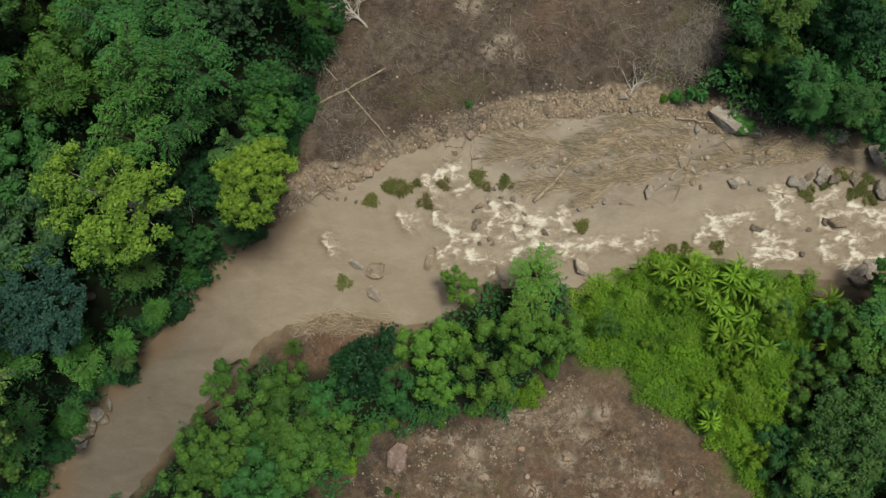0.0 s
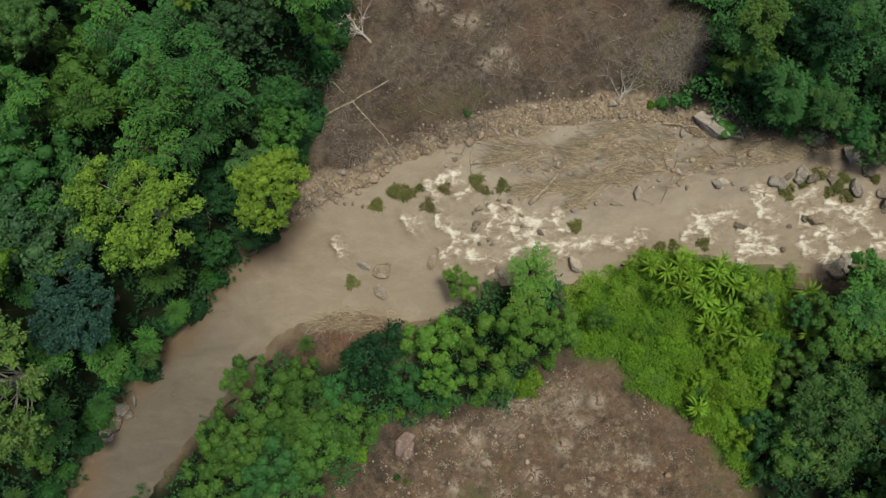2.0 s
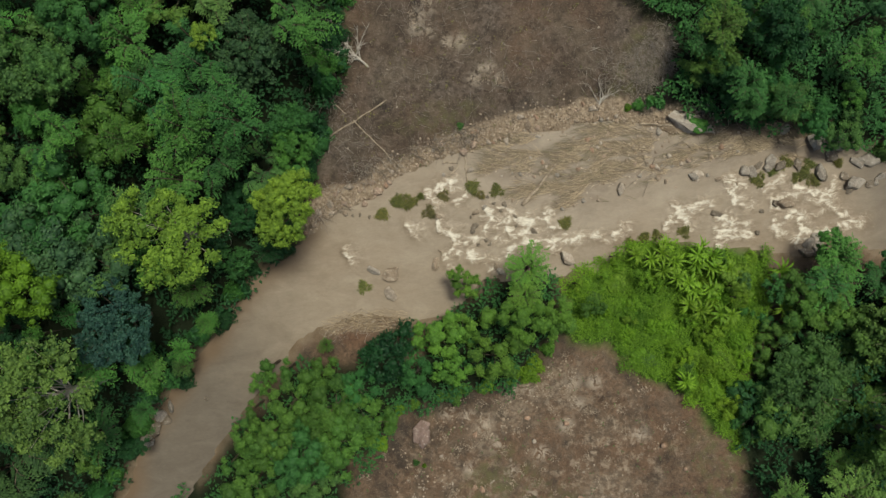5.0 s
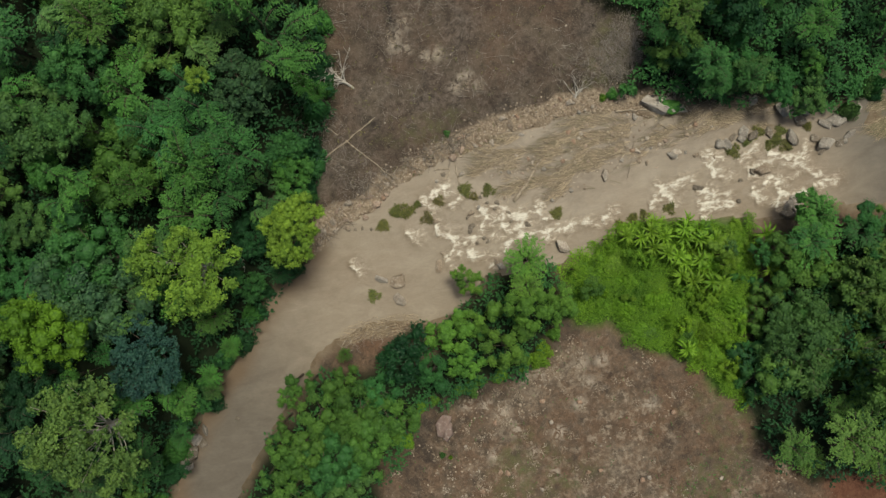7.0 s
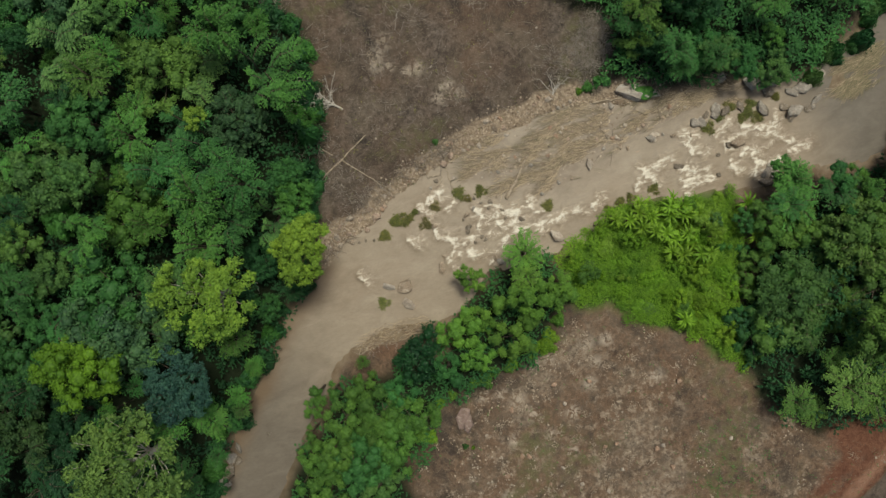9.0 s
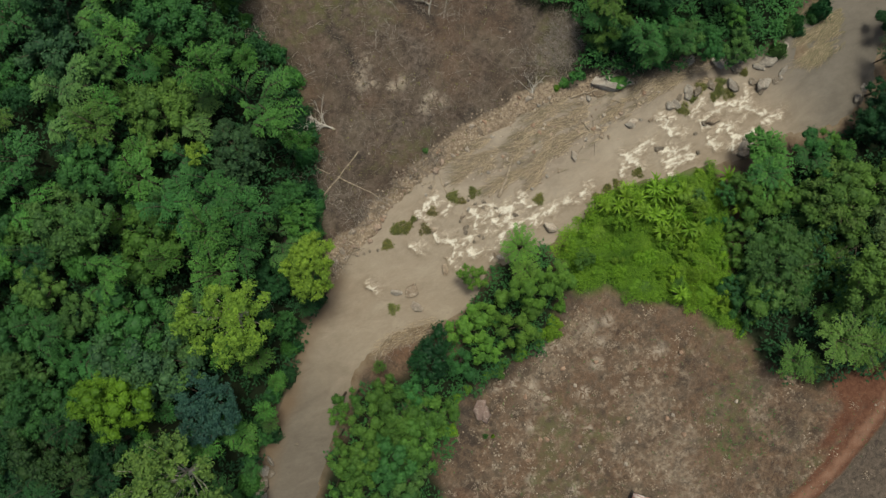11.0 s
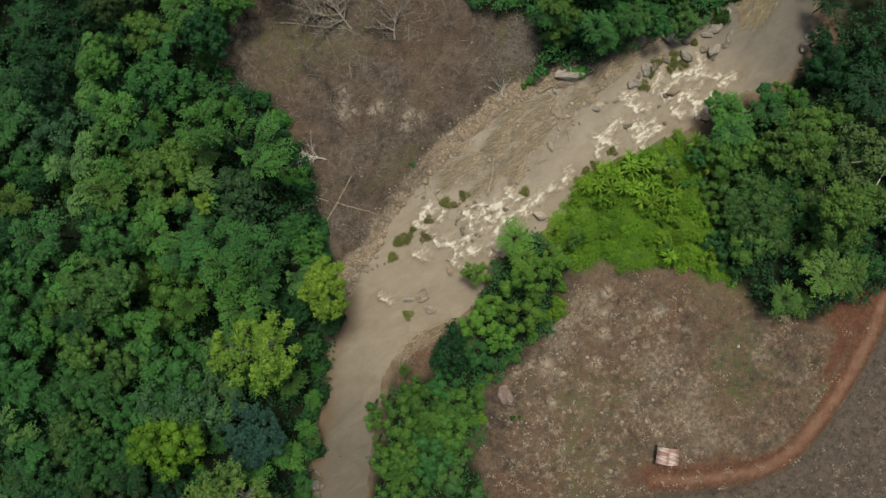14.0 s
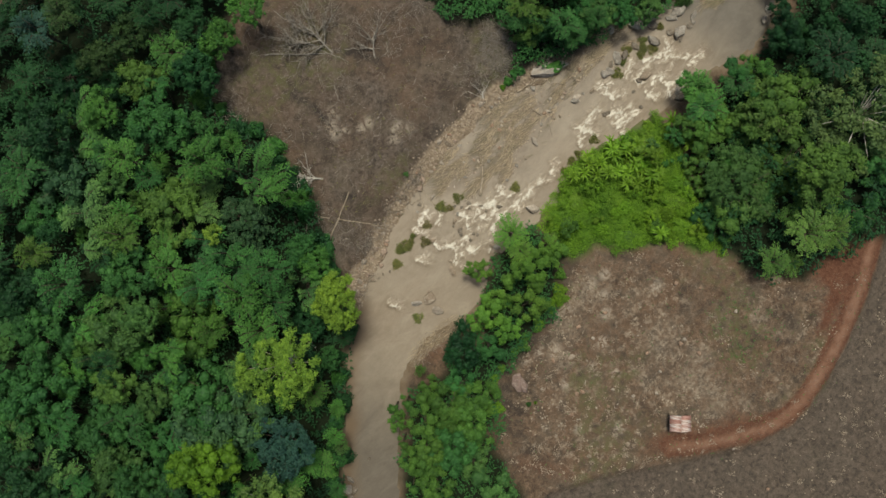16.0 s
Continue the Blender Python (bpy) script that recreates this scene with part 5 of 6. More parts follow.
for x, y, r, tint in [(12.9, -1.3, 0.96, "pale"), (-5.7, -3.4, 0.86, "pale"), (-5.3, -1.5, 1.1, "tan"), (-7.3, -0.9, 0.65, "grey"), (-0.8, -1.0, 0.65, "tan"), (35.5, 2.1, 0.86, "tan"), (27.0, 6.0, 0.55, "pale"), (18.8, 5.2, 0.6, "pale"), (28.6, 1.8, 0.55, "dark"), (33.1, 1.7, 0.35, "dark"), (32.5, 5.9, 0.71, "grey"), (34.3, 6.1, 0.55, "grey"), (34.6, 2.4, 0.5, "dark"), (39.8, 4.9, 0.6, "dark"), (37.6, -2.1, 0.81, "grey"), (38.3, -3.1, 0.81, "grey"), (32.5, -0.5, 0.35, "dark"), (3.4, 2.6, 0.45, "dark"), (3.9, 4.1, 0.4, "tan")]:
    stone(x, y, r, tint, "boulder", "weathered boulder standing in the muddy river", "river boulders", 0.15, z=0.0)
for x, y, r, tint in [(5.0, 0.7, 0.4, "dark"), (9.7, 1.6, 0.45, "dark"), (5.4, -1.7, 0.45, "tan"), (5.9, -2.3, 0.5, "grey"), (1.7, 8.9, 0.35, "dark"), (-1.3, 6.1, 0.4, "dark"), (3.7, 8.5, 0.4, "pale"), (-0.1, 3.9, 0.45, "tan"), (3.8, 0.7, 0.3, "dark"), (3.3, 2.2, 0.4, "dark"), (28.2, 1.9, 0.45, "dark"), (30.9, 4.8, 0.3, "tan"), (-8.9, 4.9, 0.25, "dark"), (-8.1, 4.8, 0.25, "dark"), (-7.2, 4.6, 0.25, "dark"), (7.9, 3.3, 0.3, "dark"), (6.9, 4.6, 0.35, "dark")]:
    stone(x, y, r, tint, "boulder", "dark wet boulder breaking the muddy rapids", "river boulders", 0.25, z=-0.05)
for x, y, r, tint in [(39.5, 5.1, 0.84, "grey"), (43.3, 7.7, 0.7, "grey"), (45.8, 4.3, 0.7, "grey"), (44.5, 3.5, 0.56, "dark"), (43.4, 5.7, 0.7, "grey"), (42.5, 3.4, 0.63, "dark"), (39.9, 8.0, 0.84, "dark"), (47.2, 6.9, 0.63, "grey"), (52.3, -2.5, 0.63, "grey"), (53.6, -1.6, 0.63, "grey"), (35.3, 6.2, 0.7, "dark"), (32.6, 5.5, 0.56, "dark"), (37.2, 6.0, 0.63, "dark"), (36.1, 9.8, 0.63, "grey"), (45.0, 3.6, 0.42, "grey"), (38.4, -1.9, 0.98, "grey"), (37.4, -2.9, 0.84, "dark"), (39.4, 8.2, 1.25, "grey"), (41.6, 8.1, 1.1, "grey"), (40.6, 6.9, 0.8, "dark"), (42.8, 3.5, 1.15, "grey"), (41.9, 4.4, 0.7, "dark"), (44.3, 6.0, 1.0, "grey"), (34.5, 6.6, 0.85, "grey"), (31.9, 5.9, 0.75, "grey"), (33.1, 6.3, 0.5, "dark"), (26.5, 5.9, 0.6, "grey")]:
    stone(x, y, r, tint, "boulder", "grey boulder at the edge of the rapids", "river boulders", 0.2, z=0.0)
for x, y, r, tint in [(10.0, 12.6, 0.6, "tan"), (3.2, 10.5, 0.55, "pink"), (-5.9, 7.1, 0.6, "pink"), (-11.0, 6.2, 0.6, "pale"), (-12.3, 5.4, 0.45, "pale"), (-7.6, 6.1, 0.45, "pink"), (-9.1, 7.8, 0.45, "pale"), (7.6, 11.2, 0.45, "pale"), (16.7, 12.2, 0.4, "pale"), (16.1, 10.6, 0.45, "orange"), (17.4, 12.7, 0.3, "tan"), (16.9, 9.7, 0.3, "pale"), (29.6, 8.7, 0.4, "orange"), (25.5, 7.2, 0.4, "tan"), (28.5, 7.6, 0.35, "tan"), (22.7, 5.9, 0.4, "orange"), (16.8, 13.7, 0.45, "pale"), (-6.6, 8.0, 0.4, "pink"), (-9.6, 5.2, 0.45, "tan"), (-11.6, 5.0, 0.4, "tan"), (-12.9, 4.4, 0.45, "tan"), (-4.8, 7.9, 0.4, "pink"), (4.1, 11.1, 0.45, "pink")]:
    stone(x, y, r, tint, "bank_stone", "rounded tan stone on the river bank", "bank stones", 0.2)
moss_rock = stone(*[(26.2, 11.3, 1.4)][0], "pale", "mossy_boulder", "large pale boulder with moss beside the river", "river boulders", 0.1)
mc, mq = leaf_mass(np.array([0.32, 0.0, 0.30]), 0.42, np.random.default_rng(77), 6, 14)
moss = quad_object("moss", mc, mq, LEAF, {"tone": np.random.default_rng(78).uniform(0.2, 0.9, len(mc))}, parent=moss_rock)
moss.color = (*GREENS["fresh"], 1)
moss["label"] = "green moss"
moss_rock.rotation_euler = (0.1, 0.08, -0.35)
moss_rock.scale = (2.9, 1.9, 1.1)
moss_rock.location.z -= 0.2
moss_rock.color = (0.46, 0.41, 0.355, 1)
stone(*[(-3.5, -17.2, 1.15)][0], "rosy", "field_boulder", "reddish angular boulder at the field edge", "field stones", 0.1)
stone(*[(-3.2, -18.2, 0.93)][0], "rosy", "field_boulder", "reddish angular boulder at the field edge", "field stones", 0.1)
for x, y, r, tint in [(-29.3, -13.2, 0.8, "grey"), (-30.4, -14.2, 0.95, "grey"), (-31.3, -15.2, 1.05, "dark"), (-32.2, -16.4, 0.9, "grey"), (-29.9, -14.4, 0.7, "dark"), (-33.3, -16.9, 0.5, "dark"), (-25.6, -12.7, 0.35, "dark"), (-26.9, -9.4, 0.35, "dark")]:
    stone(x, y, r, tint, "boulder", "grey boulder on the shaded river bank", "river boulders", 0.2)


def along(line, rng, wide):
    """A random spot near a line."""
    segs = [math.hypot(b[0] - a[0], b[1] - a[1]) for a, b in zip(line[:-1], line[1:])]
    u = rng.uniform(0, sum(segs))
    for (a, b), d in zip(zip(line[:-1], line[1:]), segs):
        if u <= d:
            t = u / d
            return a[0] + (b[0] - a[0]) * t + rng.normal() * wide, a[1] + (b[1] - a[1]) * t + rng.normal() * wide
        u -= d
    return line[-1]


for k in range(190):
    x, y = along(GRAVEL_LINE, stone_rng, 0.7)
    stone(x, y, 0.08 + 0.30 * stone_rng.uniform() ** 3, ("tan", "pink", "pale", "tan", "orange")[int(stone_rng.integers(5))], "bank_stone", "rounded tan stone on the river bank", "bank stones", 0.2)
BAR_LINE = [(6.5, 9.0), (10.0, 9.6), (13.5, 8.0), (17.6, 11.5), (19.6, 10.2), (16.1, 10.8), (20.6, 7.7), (24.6, 6.6), (27.1, 6.3), (29.6, 7.1)]
for k in range(130):
    x, y = along(BAR_LINE, stone_rng, 1.3)
    stone(x, y, 0.09 + 0.32 * stone_rng.uniform() ** 3, ("tan", "pink", "pale", "grey", "orange")[int(stone_rng.integers(5))], "bar_stone", "stone among flattened reeds on the gravel bar", "bar stones", 0.2)
for x, y, r in [(1.3, -23.3, 0.51), (10.8, -17.8, 0.51), (11.2, -27.8, 0.44), (20.2, -20.7, 0.58), (2.0, -32.2, 0.51), (-2.7, -30.2, 0.44), (7.1, -17.0, 0.58), (13.2, -20.8, 0.44), (15.5, -26.9, 0.51), (3.2, -27.0, 0.36), (2.0, -26.2, 0.29), (1.9, -23.5, 0.44), (16.4, -29.2, 0.51), (11.5, -25.0, 0.44), (16.3, -26.7, 0.43), (10.2, -24.9, 0.44), (5.0, -20.9, 0.36), (5.1, -25.8, 0.44), (-1.1, -24.8, 0.44), (9.0, -29.6, 0.36), (22.1, -23.1, 0.36), (23.5, -28.1, 0.36), (-1.8, -20.0, 0.36), (1.7, -18.1, 0.44), (4.7, -16.9, 0.36), (7.5, -19.2, 0.44), (11.7, -40.8, 0.36), (11.7, -47.4, 0.43), (6.6, -28.0, 0.36)]:
    stone(x, y, r * 0.75, ("pale", "tan", "orange")[int(stone_rng.integers(3))], "field_stone", "pale stone lying on the bare field", "field stones", 0.15)
for x, y, r in [(-11.1, 12.8, 0.17), (-3.3, 15.3, 0.15), (17.6, 21.4, 0.15), (-3.9, 19.1, 0.12), (-8.6, 11.6, 0.12), (5.0, 20.9, 0.15), (11.4, 18.9, 0.12)]:
    stone(x, y, r, "pale", "field_stone", "small white stone on the cleared field", "field stones", 0.1)


# ---- loose scatter: pebbles, dry stalks, reeds ----
SOUTH_FIELD = [(12.1, -8.9), (7.7, -12.9), (3.5, -14.3), (-1.9, -13.7), (-7.0, -17.3), (-10.5, -20.3), (-12.2, -25.7), (-4.6, -34.1), (6.4, -38.4), (14.7, -43.5), (21.7, -44.5), (28.4, -43.4), (35.5, -39.6), (40.4, -35.0), (32.8, -30.4), (27.4, -25.4), (23.7, -18.3), (18.3, -13.1)]
NORTH_FIELD = [(15.9, 53.4), (-0.4, 43.2), (-5.9, 40.9), (-10.0, 37.3), (-9.0, 31.9), (-6.8, 27.4), (-8.0, 22.4), (-8.7, 18.0), (-10.5, 13.6), (-8.0, 9.4), (-1.6, 9.9), (8.4, 12.3), (16.9, 14.0), (22.7, 15.0), (25.7, 17.4), (26.3, 20.4), (21.1, 25.9), (30.5, 40.5)]


def pebbles(name, xs, ys, rs, tints, label, rng):
    """Many small stones in one mesh: squat eight-sided lumps."""
    a = np.linspace(0, 2 * math.pi, 6, endpoint=False)
    zs = terrain(xs, ys)
    co, q, tone = [], [], []
    for i, (x, y, z, r) in enumerate(zip(xs, ys, zs, rs)):
        ph = rng.uniform(0, 6)
        rr = r * rng.uniform(0.75, 1.2, 6)
        lo = np.stack([x + rr * np.cos(a + ph), y + rr * np.sin(a + ph), np.full(6, z - 0.03)], 1)
        hi = np.stack([x + 0.6 * rr * np.cos(a + ph), y + 0.6 * rr * np.sin(a + ph), np.full(6, z + r * 0.7)], 1)
        n = i * 12
        co += [lo, hi]
        for k in range(6):
            k2 = (k + 1) % 6
            q.append((n + k, n + k2, n + 6 + k2, n + 6 + k))
        q += [(n + 6, n + 7, n + 8, n + 9), (n + 6, n + 9, n + 10, n + 11)]
        tone += [rng.uniform()] * 12
    ob = quad_object(name, np.concatenate(co), q, tints, {"tone": tone}, smooth=False)
    return tagged(ob, label, "pebbles", kind="stuff")


for x, y, r, tint in [(3.3, 3.7, 0.25, "dark"), (3.8, 2.8, 0.35, "dark"), (3.3, 2.2, 0.3, "dark"), (4.8, 4.6, 0.3, "grey"), (5.8, 4.8, 0.3, "dark"), (6.8, 4.6, 0.3, "dark"), (7.7, 5.0, 0.3, "tan"), (6.5, 4.1, 0.25, "dark"), (4.5, 5.9, 0.25, "grey"), (5.2, 5.6, 0.25, "dark"), (4.0, 4.2, 0.3, "tan"), (4.7, 1.1, 0.3, "dark"), (3.8, 0.8, 0.25, "dark"), (7.9, 2.3, 0.25, "dark"), (12.2, 4.4, 0.2, "tan"), (15.0, 4.3, 0.3, "grey"), (12.7, 3.7, 0.3, "grey"), (14.0, 4.0, 0.2, "tan"), (16.5, 4.2, 0.25, "tan"), (0.9, 8.3, 0.3, "grey"), (-0.1, 0.4, 0.25, "tan"), (22.8, 6.0, 0.4, "tan"), (23.6, 5.6, 0.3, "tan"), (25.4, 7.3, 0.35, "pale"), (26.1, 7.5, 0.4, "pink"), (31.2, 8.0, 0.3, "pale"), (23.4, 10.7, 0.45, "grey"), (28.9, 5.3, 0.4, "tan"), (27.9, 5.8, 0.3, "grey")]:
    stone(x, y, r, tint, "river_stone", "small wet stone in the shallow rapids", "river stones", 0.2, z=0.0)


PALE_CLOD = straw_material("burnt_clod", (0.20, 0.16, 0.12), (0.45, 0.385, 0.315))
DULL_PEBBLE = straw_material("dull_pebble", (0.12, 0.09, 0.066), (0.34, 0.27, 0.20))
PEBBLE = straw_material("pebble", (0.17, 0.12, 0.085), (0.47, 0.38, 0.29))
peb = np.random.default_rng(14)
spots = np.array([along(GRAVEL_LINE, peb, 0.8) for k in range(1500)])
pebbles("bank_pebbles", spots[:, 0], spots[:, 1], peb.uniform(0.05, 0.15, len(spots)), PEBBLE, "tan pebbles strewn along the river bank", peb)
xs, ys = pick(SOUTH_FIELD, 2600, peb, 0.5)
clump = rough_field(xs * 1.2 + 2, ys * 1.2) > 0.2 + 0.012 * (xs + 2)
pebbles("field_pebbles", xs[clump], ys[clump], peb.uniform(0.04, 0.13, clump.sum()), PEBBLE, "pale pebbles and clods on the bare field", peb)


spots = np.array(pick(REED_BAR, 1500, peb, -0.2))
pebbles("bar_pebbles", spots[0], spots[1], 0.04 + 0.15 * peb.uniform(0, 1, 1500) ** 2.5, PEBBLE, "tan and grey pebbles among reeds on the bar", peb)
SCORCHED_FIELD = [(44.1, -34.2), (37.2, -38.4), (29.6, -41.7), (22.5, -44.1), (16.1, -43.8), (5.8, -39.2), (-3.7, -34.2), (-12.0, -38.0), (10.0, -60.0), (34.0, -56.0), (50.0, -42.0)]
xs, ys = pick(SCORCHED_FIELD, 700, peb, 0.3)
pebbles("field_pebbles", xs, ys, 0.04 + 0.12 * peb.uniform(0, 1, len(xs)) ** 2, DULL_PEBBLE, "grey clods strewn over the scorched field", peb)
# heaps of whitish burnt clods
cx, cy = pick(SOUTH_FIELD, 54, peb, 0.6)
near = peb.uniform(0, 1, len(cx)) < np.clip(0.85 - 0.05 * cx, 0.05, 1.0)
cx, cy = cx[near], cy[near]
wide = peb.uniform(0.2, 0.6, len(cx))
which = peb.integers(0, len(cx), 15 * len(cx))
xs, ys = cx[which] + peb.normal(size=len(which)) * wide[which], cy[which] + peb.normal(size=len(which)) * wide[which] * 0.7
pebbles("burnt_clods", xs, ys, peb.uniform(0.04, 0.11, len(xs)), PALE_CLOD, "whitish burnt clods heaped on the bare field", peb)


def stalks(name, xs, ys, length, width, angle, spread_a, lift, material, label, category, rng, zoff=0.02, bend=0.2):
    """Thin flat strips lying or leaning on the ground, two faces each."""
    n = len(xs)
    a = angle + rng.normal(size=n) * spread_a
    le = length * rng.uniform(0.5, 1.4, n)
    d = np.stack([np.cos(a), np.sin(a), np.zeros(n)], 1)
    sd = np.stack([-np.sin(a), np.cos(a), np.zeros(n)], 1)
    z0 = np.maximum(terrain(xs, ys), 0.0 if category == "reeds" else -9) + zoff
    p0 = np.stack([xs, ys, z0], 1)
    up = np.array([0, 0, 1.0])
    li = lift * rng.uniform(0, 1, n)[:, None]
    b = (rng.normal(size=n) * bend)[:, None]
    p1 = p0 + d * le[:, None] * 0.5 + up * li * 0.7 + sd * b * le[:, None] * 0.3
    p2 = p0 + d * le[:, None] + up * li + sd * b * le[:, None]
    w = (width * rng.uniform(0.6, 1.3, n))[:, None]
    co = np.stack([p0 - sd * w / 2, p0 + sd * w / 2, p1 + sd * w / 2, p1 - sd * w / 2, p2 + sd * w / 6, p2 - sd * w / 6], 1).reshape(-1, 3)
    k = np.arange(n)[:, None] * 6
    q = np.concatenate([k + np.array([[0, 1, 2, 3]]), k + np.array([[3, 2, 4, 5]])])
    ob = quad_object(name, co, q, material, {"tone": np.repeat(rng.uniform(0, 1, n), 6)})
    return tagged(ob, label, category, kind="stuff")


def reeds(count, scale, tone_label, material, width, seed, poly=REED_BAR, lean=-0.08):
    rng = np.random.default_rng(seed)
    xs, ys = pick(poly, count, rng, -0.7)
    edge = -signed(xs, ys, poly)
    keep = 0.7 * rough_field(xs * 1.1 + 20 + seed, ys * 2.2) + 0.55 * rough_field(xs * 3.1 + seed, ys * 6.5) + 0.25 * np.clip(edge - 1.0, -1.5, 0.3) + rng.uniform(-0.12, 0.12, len(xs)) > 0.10
    xs, ys = xs[keep], ys[keep]
    stalks("flattened_reeds", xs, ys, scale, width, math.pi + lean + 0.5 * rough_field(xs * 1.6, ys * 1.6 + 30), 0.2, 0.09, material, tone_label, "reeds", rng)


reeds(15000, 0.8, "flood-flattened tan reeds on the gravel bar", REED, 0.035, 61)
reeds(4500, 0.7, "grey-brown flattened reeds and silt on the bar", TWIG, 0.03, 62)
reeds(2600, 1.1, "olive flattened reeds on the bar", OLIVE_REED, 0.035, 63)
BANK_REEDS = [(30.6, 10.3), (34.6, 10.4), (39.5, 8.0), (38.3, 5.8), (34.9, 6.6), (31.6, 7.9)]
reeds(2200, 1.1, "tan reeds bent by the flood below the trees", REED, 0.045, 66, BANK_REEDS, -0.35)
reeds(3500, 1.0, "olive and tan reeds bent by the flood upstream", OLIVE_REED, 0.045, 64, UPPER_REEDS, 0.35)
reeds(1500, 1.0, "tan reeds bent by the flood upstream", REED, 0.035, 65, UPPER_REEDS, 0.35)
SILT_SPIT = [(-12.6, -6.3), (-10.8, -5.4), (-7.8, -5.1), (-4.3, -5.7), (-3.8, -6.8), (-6.8, -7.2), (-10.8, -7.2)]
xs, ys = pick(SILT_SPIT, 420, peb, -0.3)
stalks("flattened_reeds", xs, ys, 0.9, 0.03, math.pi + 0.15 * peb.normal(size=len(xs)), 0.35, 0.12, REED, "tan drift reeds stranded on the silt spit", "reeds", peb)
xs, ys = pick(SILT_SPIT, 160, peb, -0.3)
pebbles("spit_pebbles", xs, ys, peb.uniform(0.04, 0.14, len(xs)), DULL_PEBBLE, "dull pebbles on the silt spit", peb)
xs, ys = pick(NORTH_FIELD, 20000, peb, 0.2)
stalks("field_stubble", xs, ys, 0.17, 0.024, peb.uniform(0, 6.28, len(xs)), 0.5, 0.15, TWIG, "dry broken stalks over the cleared field", "stubble", peb)
xs, ys = pick(SOUTH_FIELD, 9000, peb, 0.2)
stalks("field_stubble", xs, ys, 0.2, 0.022, peb.uniform(0, 6.28, len(xs)), 0.5, 0.12, TWIG, "dry broken stalks over the bare field", "stubble", peb)


# ---- sedge in the river, small shrubs on the banks ----
for x, y, r, c in [(-4.1, 5.9, 0.75, "mid"), (-2.9, 5.8, 0.75, "olive"), (-5.8, 4.7, 0.75, "olive"), (3.7, 6.7, 0.85, "olive"), (4.5, 5.8, 0.5, "straw"), (6.2, 6.1, 0.7, "olive"), (12.9, 2.2, 0.75, "olive"), (-1.0, 4.5, 0.7, "straw"), (-1.7, 6.2, 0.45, "mid"), (-8.3, -2.6, 0.7, "olive"), (25.0, 0.2, 0.65, "olive"), (33.1, 4.9, 0.75, "dark"), (36.0, 6.4, 0.7, "olive"), (37.8, 5.2, 0.75, "olive"), (37.0, 4.7, 0.55, "dark"), (20.9, -0.0, 0.65, "dark"), (22.2, 0.1, 0.55, "mid"), (19.4, -0.5, 0.6, "dark"), (0.7, 6.1, 0.6, "straw"), (26.6, 11.4, 0.5, "fresh")]:
    plant("w", "sedge" if c != "straw" else c, x, y, r * 1.02, 0.6, "river sedge")
for x, y, r, c in [(38.6, 4.3, 0.7, "olive"), (38.4, 6.0, 0.63, "dark"), (34.6, 5.7, 0.56, "dark"), (41.4, 5.9, 0.56, "olive"), (32.7, 5.1, 0.56, "dark")]:
    plant("w", "sedge" if c != "straw" else c, x, y, r, 0.6, "river sedge")
for x, y, r, c in [(21.3, 13.6, 0.79, "fresh"), (22.6, 13.9, 0.89, "fresh"), (23.5, 13.5, 0.69, "mid"), (20.3, 13.4, 0.5, "lime"), (3.0, 13.0, 0.45, "olive"), (-4.4, -20.4, 0.5, "olive"), (-3.6, -20.8, 0.35, "lime"), (26.2, 11.2, 0.59, "fresh")]:
    plant("u", c, x, y, r, 0.9, "bank shrubs")
for models, r0, h0 in MODELS.values():
    for ob in models:
        if ob.name not in used:
            for o in (*ob.children_recursive, ob):
                bpy.data.objects.remove(o)


# ---- dead wood ----
def fallen_log(x0, y0, x1, y1, r, label="bleached fallen trunk lying on the ground", z=0.0, material=None, lift=0.0):
    """A straight dead trunk with a knotty, tapering outline."""
    rng = np.random.default_rng(int(abs(x0 * 13 + y1 * 7)) + 1)
    n = 9
    t = np.linspace(0, 1, n)
    px, py = x0 + (x1 - x0) * t, y0 + (y1 - y0) * t
    side = rng.normal(size=n) * 0.05
    pz = np.maximum(terrain(px, py), z)
    pz = np.maximum(pz, pz[0] + (pz[-1] - pz[0]) * t) + r * 0.75 + lift * t
    d = math.hypot(x1 - x0, y1 - y0)
    path = np.stack([px - (y1 - y0) / d * side, py + (x1 - x0) / d * side, pz], 1)
    co, q = tube(path, r * (1 - 0.45 * t) * rng.uniform(0.85, 1.15, n), 8)
    ob = quad_object("fallen_log", co, q, material or LOG_WOOD, smooth=True)
    return tagged(ob, label, "log", "fallen logs")


LOGS = [([(-11.1, 12.5), (-4.2, 16.0)], 0.11), ([(-7.8, 14.3), (-3.4, 9.2)], 0.09), ([(8.7, 4.4), (12.7, 8.5)], 0.17), ([(3.2, 6.8), (3.2, 10.0)], 0.08),
        ([(21.4, 11.7), (24.7, 11.2)], 0.12), ([(0.9, 9.5), (2.5, 9.3)], 0.08), ([(1.4, 8.0), (2.5, 9.0)], 0.10), ([(-8.4, 15.0), (-10.3, 17.2)], 0.06), ([(17.4, 13.8), (18.4, 15.0)], 0.12),
        ([(-1.0, 36.5), (5.9, 31.0)], 0.13), ([(-9.3, 34.5), (-9.0, 31.8)], 0.10), ([(3.4, 27.9), (2.5, 26.0)], 0.08), ([(7.5, 30.5), (11.1, 27.5)], 0.08),
        ([(-7.5, 26.4), (-5.0, 26.5)], 0.08), ([(12.3, 27.7), (11.2, 26.0)], 0.08), ([(-12.8, -6.5), (-8.7, -4.8)], 0.07), ([(-11.8, -7.0), (-10.2, -5.5)], 0.05), ([(4.5, 33.3), (6.9, 28.9)], 0.09)]
